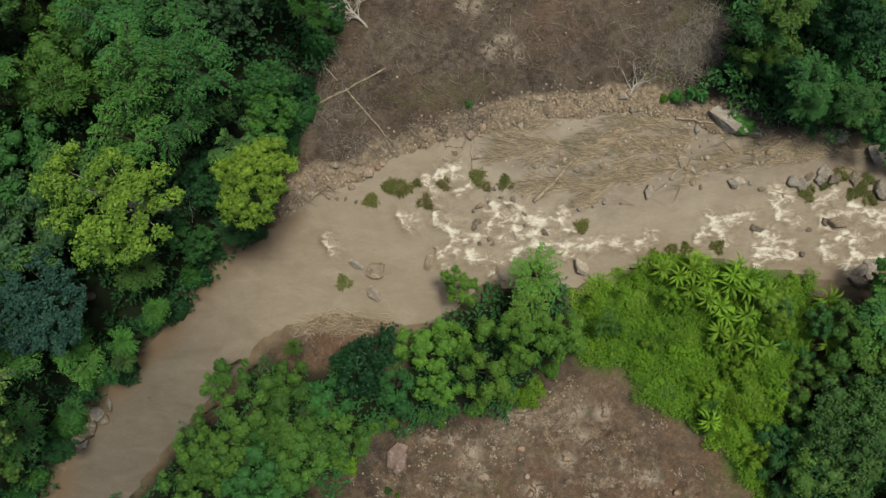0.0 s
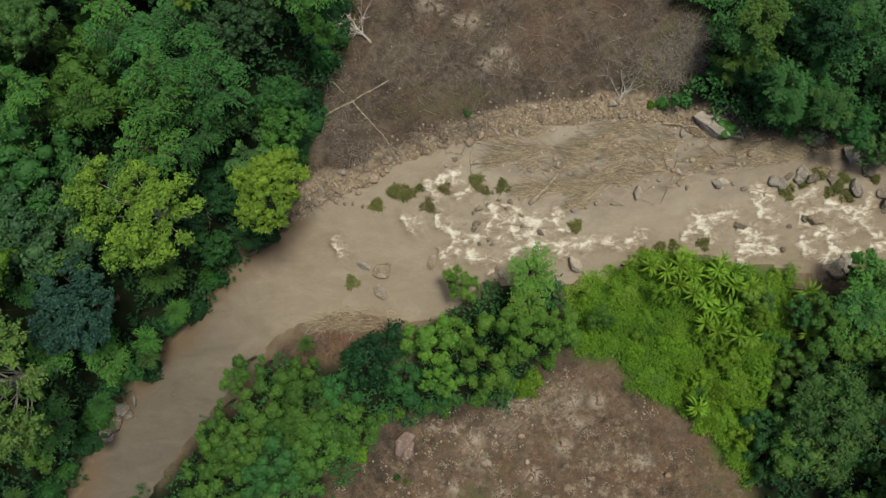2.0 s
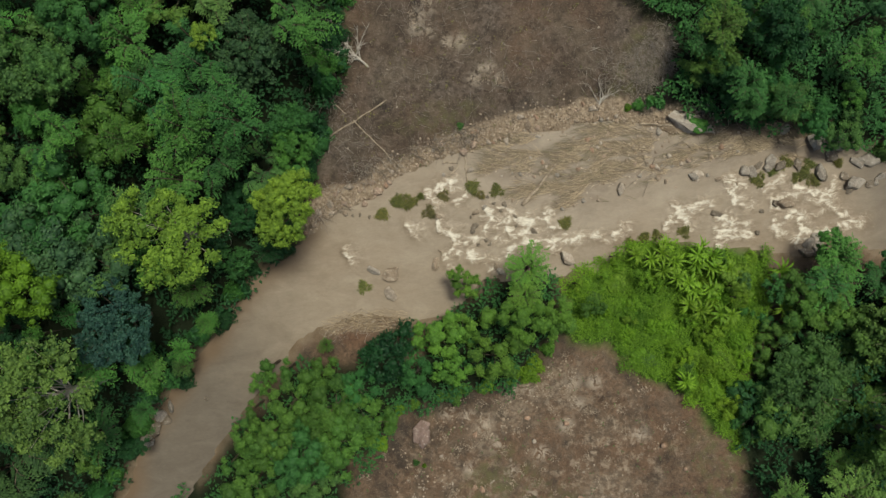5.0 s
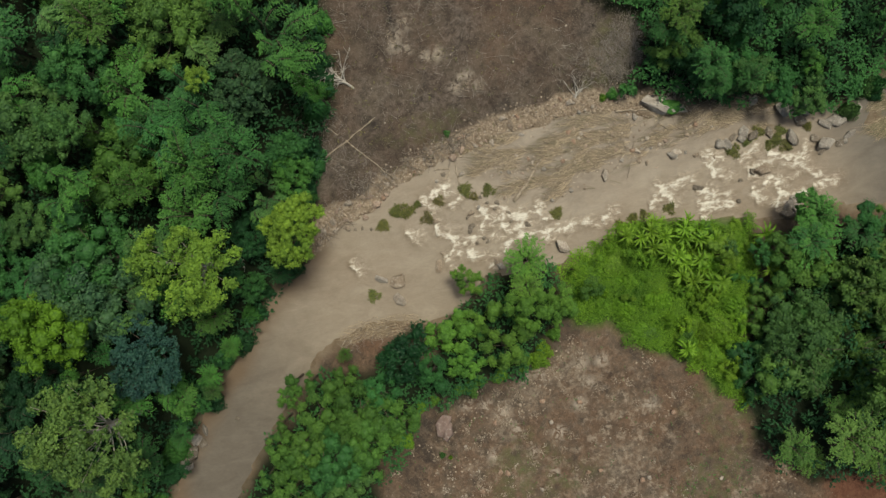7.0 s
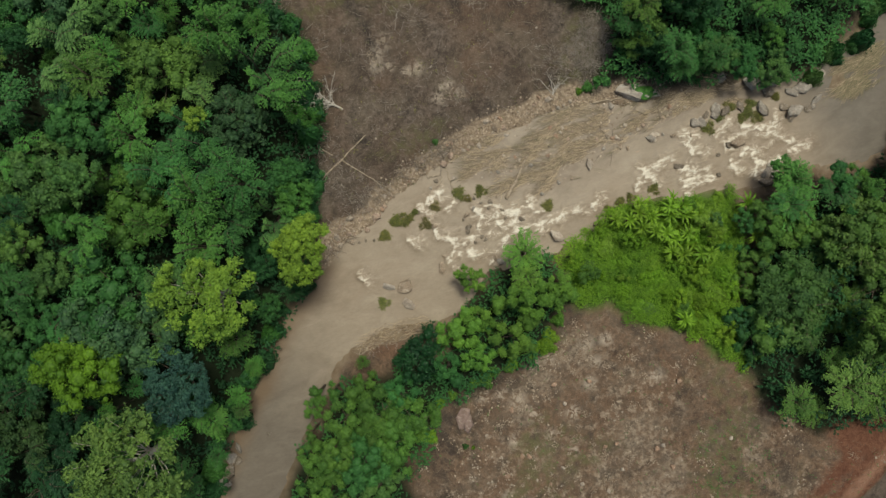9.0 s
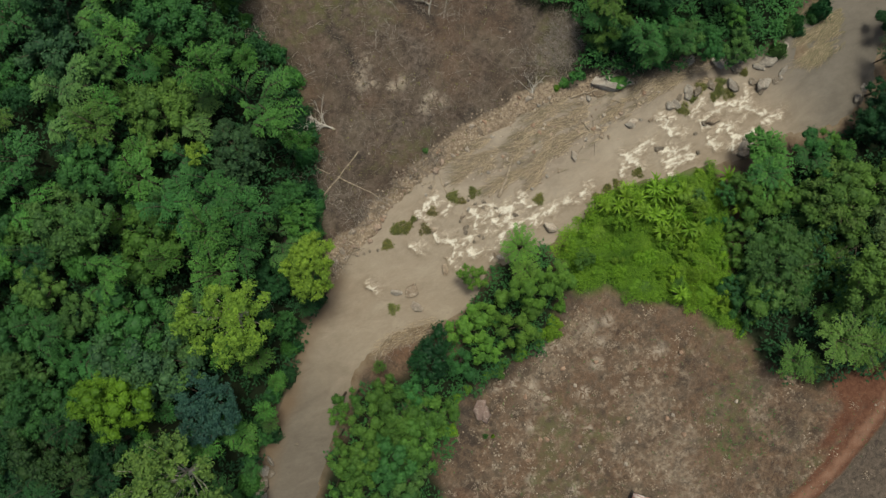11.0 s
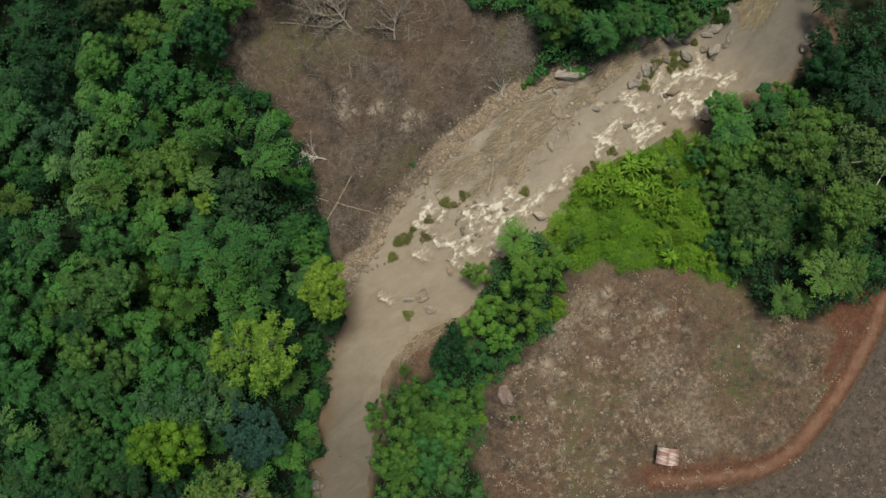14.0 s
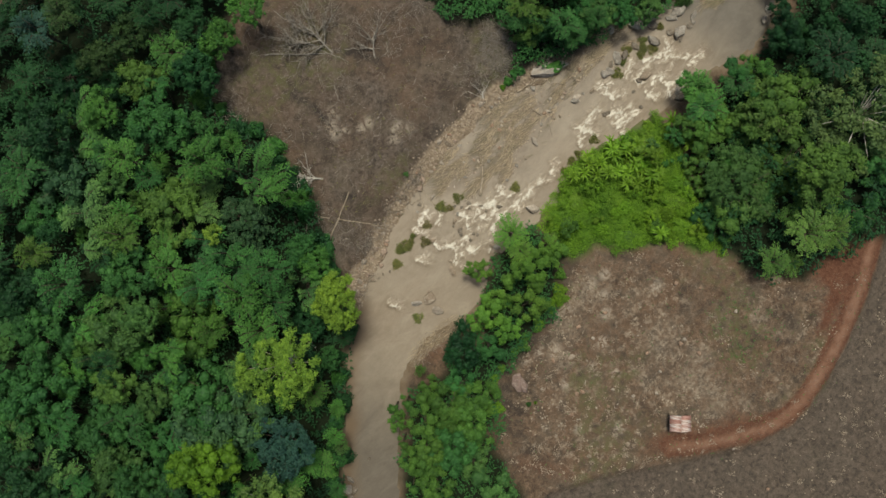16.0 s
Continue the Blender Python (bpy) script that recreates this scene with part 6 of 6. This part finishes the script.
for k, ((a, b), r) in enumerate(LOGS):
    if 8 < k < 15 or k == 17:
        fallen_log(*a, *b, r * 0.7, "grey fallen trunk lying on the cleared field", material=GREY_BARK)
    else:
        fallen_log(*a, *b, r)


def dead_tree(x, y, az, length, tilt, seed, limbs_n=5, r0=0.13, label="bleached leafless tree leaning over the field edge", twigs=5, up=1.0, wood=None):
    """A bare tree: a bent trunk, main limbs as parts, each with its own twigs."""
    rng = np.random.default_rng(seed)
    ob = empty_at("dead_tree", x, y, ground_z(x, y) - 0.1)
    d = np.array([math.cos(az) * math.cos(tilt), math.sin(az) * math.cos(tilt), math.sin(tilt)])
    path = [d * length * 0.5 * t + np.array([0, 0, 0.15 * math.sin(3 * t)]) + rng.normal(size=3) * 0.04 for t in np.linspace(0, 1, 6)]
    co, q = tube(path, np.linspace(r0, r0 * 0.6, 6), 7)
    quad_object("trunk", co, q, wood or PALE_BARK, smooth=True, parent=ob)
    for k in range(limbs_n):
        s = path[2 + k % 4]
        a = az + rng.uniform(-1.5, 1.5)
        e = tilt * up + rng.uniform(-0.3, 0.35)
        v = np.array([math.cos(a) * math.cos(e), math.sin(a) * math.cos(e), math.sin(e)])
        ln = length * rng.uniform(0.35, 0.65)
        limb = [s + v * ln * t + np.array([math.sin(t * 4 + k), math.cos(t * 3 + k), 0.4]) * 0.12 * t for t in np.linspace(0, 1, 6)]
        co, q = tube(limb, np.linspace(r0 * 0.55, 0.015, 6), 5)
        bough = quad_object("limb", co, q, wood or PALE_BARK, smooth=True, parent=ob)
        for j in range(twigs):
            t0 = limb[1 + j % 5]
            w = unit(v + rng.normal(size=3) * 0.7)
            tl = ln * rng.uniform(0.25, 0.5)
            co, q = tube([t0, t0 + w * tl * 0.5 + rng.normal(size=3) * 0.05, t0 + w * tl], [r0 * 0.22, r0 * 0.15, 0.008], 4)
            quad_object("twig", co, q, wood or PALE_BARK, smooth=True, parent=bough)
    return tagged(ob, label, "dead tree", "dead trees")


(sx, sy), = [(-5.7, 19.5)]
dead_tree(sx, sy, math.radians(138), 5.6, 0.28, 501, 10, 0.13, twigs=12, up=0.8)
(sx, sy), = [(6.0, 31.1)]
dead_tree(sx, sy, math.radians(95), 7.5, 0.25, 502, 13, 0.16, "grey fallen tree with bare spreading branches on the field", 15, wood=GREY_BARK)
dead_tree(sx - 1.0, sy + 2.0, math.radians(130), 6.0, 0.35, 503, 12, 0.14, "grey fallen tree with bare spreading branches on the field", 15, wood=GREY_BARK)
(sx, sy), = [(9.8, 27.1)]
dead_tree(sx, sy, math.radians(55), 5.0, 0.35, 504, 9, 0.13, "grey fallen tree with bare spreading branches on the field", 10, wood=GREY_BARK)
(sx, sy), = [(17.1, 13.5)]
dead_tree(sx, sy, math.radians(65), 3.6, 0.4, 505, 6, 0.10, "leafless grey bush on the cleared field", 6)
(sx, sy), = [(-21.3, 5.4)]
dead_tree(sx - 0.5, sy, math.radians(-20), 3.2, 0.5, 506, 5, 0.08, "bare grey branches at the edge of the forest canopy", 5)


def twig_heap(name, rows, seed, label, material, length, lift, thick=0.017):
    """Loose dry twigs, as one mesh of thin three-sided rods."""
    rng = np.random.default_rng(seed)
    tubes = []
    for x, y, r, n in rows:
        for k in range(n):
            a, rr = rng.uniform(0, 6.28), r * math.sqrt(rng.uniform())
            px, py = x + rr * math.cos(a), y + rr * math.sin(a)
            b = rng.uniform(0, 6.28)
            ln = length * rng.uniform(0.5, 1.4)
            p = np.array([px, py, ground_z(px, py) + rng.uniform(0.02, 0.2)])
            v = np.array([math.cos(b), math.sin(b), lift * rng.uniform(-0.1, 1.0)])
            tubes.append(tube([p, p + v * ln * 0.5 + rng.normal(size=3) * 0.06, p + v * ln], [thick, thick * 0.7, thick * 0.3], 3))
    co, q = join_tubes(tubes)
    ob = quad_object(name, co, q, material, {"tone": rng.uniform(0.2, 1.0, len(co) // 9).repeat(9)})
    return tagged(ob, label, "twigs", kind="stuff")


twig_heap("drift_twigs", [(x, y, r, int(n)) for x, y, r, n in [(-8.0, 8.4, 1.5, 60), (-5.8, 9.3, 1.4, 60), (-4.0, 10.1, 0.9, 30), (1.5, 11.5, 1.5, 40), (3.0, 11.9, 1.1, 40), (-10.5, 7.4, 0.99, 30), (-12.0, 4.5, 1.2, 40), (-11.4, -6.7, 1.5, 30), (-8.7, -6.3, 1.3, 25), (3.9, 8.9, 0.99, 20), (6.1, 4.8, 1.5, 40), (7.4, 5.0, 1.1, 30)]], 511, "grey drift twigs washed up along the bank", GREY_TWIG, 1.0, 0.25)
twig_heap("driftwood", [(-1.7, 11.2, 1.0, 26), (0.6, 11.3, 1.0, 30), (3.0, 11.8, 1.1, 34), (4.4, 12.4, 0.8, 20), (-7.4, 9.6, 1.2, 26), (-4.6, 9.5, 1.0, 22), (-12.4, 5.6, 1.2, 26), (-9.9, 5.9, 0.9, 18), (6.0, 5.0, 1.4, 30), (9.5, 4.4, 1.6, 36), (11.5, 4.0, 1.0, 18), (22.0, 5.8, 1.6, 26), (27.5, 9.4, 1.4, 22), (31.5, 10.6, 1.2, 18)], 514, "brown driftwood branches stranded along the bank", TWIG, 1.5, 0.15, 0.04)
twig_heap("dead_brush", [(x, y, r, int(n)) for x, y, r, n in [(22.7, 17.6, 2.3, 700), (23.7, 19.6, 1.7, 320), (19.1, 17.2, 2, 220), (21.7, 15.2, 1.5, 180), (-8.7, 16.1, 1.5, 60), (27.3, 12.2, 1.2, 60), (28.0, 13.2, 0.97, 50)]], 512, "grey leafless brush on the cleared field", GREY_TWIG, 0.8, 0.7)
twig_heap("slash", [(x, y, r, int(n)) for x, y, r, n in [(6.3, 34.9, 4.5, 320), (12.0, 29.2, 3.5, 160), (-0.1, 39.1, 3, 60), (-8.6, 33.8, 2.5, 90), (-7.5, 11.5, 2.2, 70), (-9.8, 13.0, 2.0, 60), (1.0, 28.0, 6, 120), (12.0, 21.0, 7, 120), (2.0, 17.0, 6, 110), (-6.3, 27.2, 2, 40), (4.0, 26.9, 2.5, 40), (-0.7, 24.4, 2, 30), (-10.5, 17.6, 2, 40), (17.0, 28.2, 2, 60)]], 513, "cut branches scattered over the cleared field", GREY_TWIG, 1.2, 0.3)


# ---- pale dry tussocks and weeds on the fields ----
def tussocks(name, spots, seed, material, label):
    rng = np.random.default_rng(seed)
    xs, ys, an = [], [], []
    for x, y, r in spots:
        n = int(45 * r / 0.4)
        a = rng.uniform(0, 6.28, n)
        rr = 1.3 * r * rng.uniform(0, 1, n) ** 0.7 * (1 + 0.4 * np.sin(2 * a + x) + 0.3 * np.sin(3 * a + y))
        xs.append(x + rr * np.cos(a))
        ys.append(y + rr * np.sin(a))
        an.append(rng.uniform(0, 6.28, n))
    return stalks(name, np.concatenate(xs), np.concatenate(ys), 0.12, 0.05, np.concatenate(an), 0.2, 0.22, material, label, "dry grass", rng)


PALE_GRASS = straw_material("pale_dry_grass", (0.19, 0.145, 0.105), (0.49, 0.40, 0.31))
spots = [(-0.7, 23.4, 0.48), (-0.9, 24.3, 0.42), (0.6, 22.5, 0.48), (2.5, 21.2, 0.48), (3.7, 21.3, 0.48), (5.0, 17.5, 0.48), (6.0, 17.6, 0.48), (7.5, 17.1, 0.48), (0.9, 25.3, 0.54)] + [(8.3, -13.8, 0.59), (9.1, -14.3, 0.59), (11.6, -14.2, 0.71), (11.1, -18.0, 0.53), (2.6, -18.1, 0.53), (3.2, -16.7, 0.53), (-0.1, -19.3, 0.53), (1.1, -19.3, 0.42), (9.6, -16.2, 0.53), (13.1, -16.9, 0.53), (18.9, -15.1, 0.47), (20.5, -19.0, 0.47), (22.1, -18.7, 0.53), (4.6, -20.0, 0.53), (6.0, -22.1, 0.47), (9.2, -20.9, 0.47), (10.0, -25.9, 0.53), (13.5, -23.6, 0.53)]
tus = np.random.default_rng(16)
tx, ty = pick(SOUTH_FIELD, 300, tus, 0.6)
thin = tus.uniform(0, 1, len(tx)) < np.clip(0.95 - (tx - 2) / 24, 0.08, 0.9)
tx, ty = tx[thin], ty[thin]
tussocks("dry_tussocks", spots + [(x, y, tus.uniform(0.15, 0.5)) for x, y in zip(tx, ty)], 521, PALE_GRASS, "pale dry grass tufts dotted over the bare field")
tx, ty = pick(NORTH_FIELD, 60, tus, 0.6)
tussocks("dry_tussocks", [(x, y, tus.uniform(0.15, 0.4)) for x, y in zip(tx, ty)], 522, TWIG, "faded dry grass tufts on the cleared field")
tx, ty = pick(SCORCHED_FIELD, 110, tus, 0.4)
tussocks("dry_tussocks", [(x, y, tus.uniform(0.15, 0.42)) for x, y in zip(tx, ty)], 523, PALE_GRASS, "pale dry grass tufts on the scorched field")
WEED_PATCH = [(22.8, -24.6), (26.6, -27.9), (26.9, -32.9), (22.5, -35.8), (18.3, -33.1), (18.9, -28.0)]
leaf_carpet("field_weeds", WEED_PATCH, 150, 531, "olive", 0.02, 0.12, 0.2, "sparse low weeds on the bare field", "weeds", 4, 0.2)
leaf_carpet("field_weeds", SOUTH_FIELD, 330, 532, "olive", 0.02, 0.1, 0.17, "sparse low weeds on the bare field", "weeds", 3, 0.18)
leaf_carpet("field_weeds", NORTH_FIELD, 420, 533, "straw", 0.02, 0.12, 0.2, "sparse low weeds on the cleared field", "weeds", 4, 0.25)


# ---- the field hut ----
def sheet_material():
    m = Nodes("rusty_sheet")
    n = m.noise(2.2, 6.0, 0.65, at=m.stretch((0.6, 2.0, 1.0)))
    c = m.mix(m.ramp(n, 0.42, 0.6), m.tint(), (0.26, 0.105, 0.075))
    c = m.mix(m.ramp(m.noise(9.0, 4.0), 0.55, 0.75, 0.0, 0.5), c, (0.12, 0.06, 0.045))
    m.bump(n, 0.2, 0.01)
    return m.done(c, 0.6, 0.4)


RUST = sheet_material()


def corrugated(length, width):
    """A thin wavy sheet; the waves run down the slope (along x)."""
    n = 33
    y = np.linspace(0, width, n)
    z = 0.012 * np.sin(y / 0.076 * 2 * math.pi)
    rows = [np.stack([np.full(n, x), y, z + dz], 1) for x, dz in ((0, 0), (length, 0), (length, -0.006), (0, -0.006))]
    co = np.concatenate(rows)
    idx = np.arange(4 * n).reshape(4, n)
    q = [np.stack([a[:-1], a[1:], b[1:], b[:-1]], -1) for a, b in zip(idx, np.roll(idx, -1, 0))]
    return co, np.concatenate(q)


def hut(x, y, turn, width, depth, eaves, rise):
    """An open field hut: posts, tie beams, a floor of planks and a two-sided roof of rusty sheets."""
    ob = empty_at("field_hut", x, y, ground_z(x, y))
    ob.rotation_euler = (0, 0, turn)
    for px in (-0.42, 0.42):
        for py in (-0.42, 0.42):
            co, q = tube([(px * width, py * depth, -0.3), (px * width, py * depth, eaves + 0.02)], [0.06, 0.05], 8)
            quad_object("post", co, q, BARK, smooth=True, parent=ob)
    for py in (-0.42, 0.42):
        co, q = tube([(-0.46 * width, py * depth, eaves), (0.46 * width, py * depth, eaves)], [0.045, 0.045], 6)
        quad_object("beam", co, q, BARK, smooth=True, parent=ob)
        co, q = tube([(0, py * depth, eaves), (0, py * depth, eaves + rise - 0.05)], [0.04, 0.04], 6)
        quad_object("king_post", co, q, BARK, smooth=True, parent=ob)
    co, q = tube([(0, -0.5 * depth, eaves + rise - 0.04), (0, 0.5 * depth, eaves + rise - 0.04)], [0.04, 0.04], 6)
    quad_object("ridge_pole", co, q, BARK, smooth=True, parent=ob)
    for k in range(8):
        bm = bmesh.new()
        bmesh.ops.create_cube(bm, size=1.0)
        for v in bm.verts:
            v.co = (v.co.x * width * 0.86, v.co.y * depth * 0.1, v.co.z * 0.03)
        me = bpy.data.meshes.new("floor_plank")
        bm.to_mesh(me)
        bm.free()
        me.materials.append(BARK)
        plank = new("floor_plank", me)
        plank.parent = ob
        plank.location = (0, (-0.39 + k * 0.111) * depth, 0.45)
    rng = np.random.default_rng(41)
    slope = math.hypot(width / 2, rise)
    ang = math.atan2(rise, width / 2)
    tints = [(0.55, 0.40, 0.36), (0.60, 0.52, 0.48), (0.46, 0.26, 0.22), (0.62, 0.55, 0.51)]
    for side in (0, 1):
        for k in range(4):
            w = depth / 4 * 1.05
            co, q = corrugated(slope * 1.02, w)
            sh = quad_object("roof_sheet", co, q, RUST, smooth=True, parent=ob)
            y0 = -depth / 2 + k * depth / 4
            if side:
                sh.matrix_basis = Matrix.LocRotScale((0.01, y0, eaves + rise + 0.005 * k), Euler((0, ang, 0)), None)
            else:
                sh.matrix_basis = Matrix.LocRotScale((-0.01, y0 + w, eaves + rise + 0.005 * k), Euler((0, ang, math.pi)), None)
            c = tints[(k * 3 + side) % 4]
            f = rng.uniform(0.85, 1.1) * (1.08 if side else 0.92)
            sh.color = (c[0] * f, c[1] * f, c[2] * f, 1)
    co, q = tube([(0, -0.51 * depth, eaves + rise + 0.02), (0, 0.51 * depth, eaves + rise + 0.02)], [0.05, 0.05], 6)
    cap = quad_object("ridge_cap", co, q, RUST, smooth=True, parent=ob)
    cap.color = (0.5, 0.4, 0.36, 1)
    return tagged(ob, "small open field hut with a rusty corrugated roof", "hut")


(hx, hy, hr), = [(8.7, -33.9, 1.3)]
hut(hx, hy, radians(-40.6), hr * 2, hr * 1.55, 1.35, 0.40)
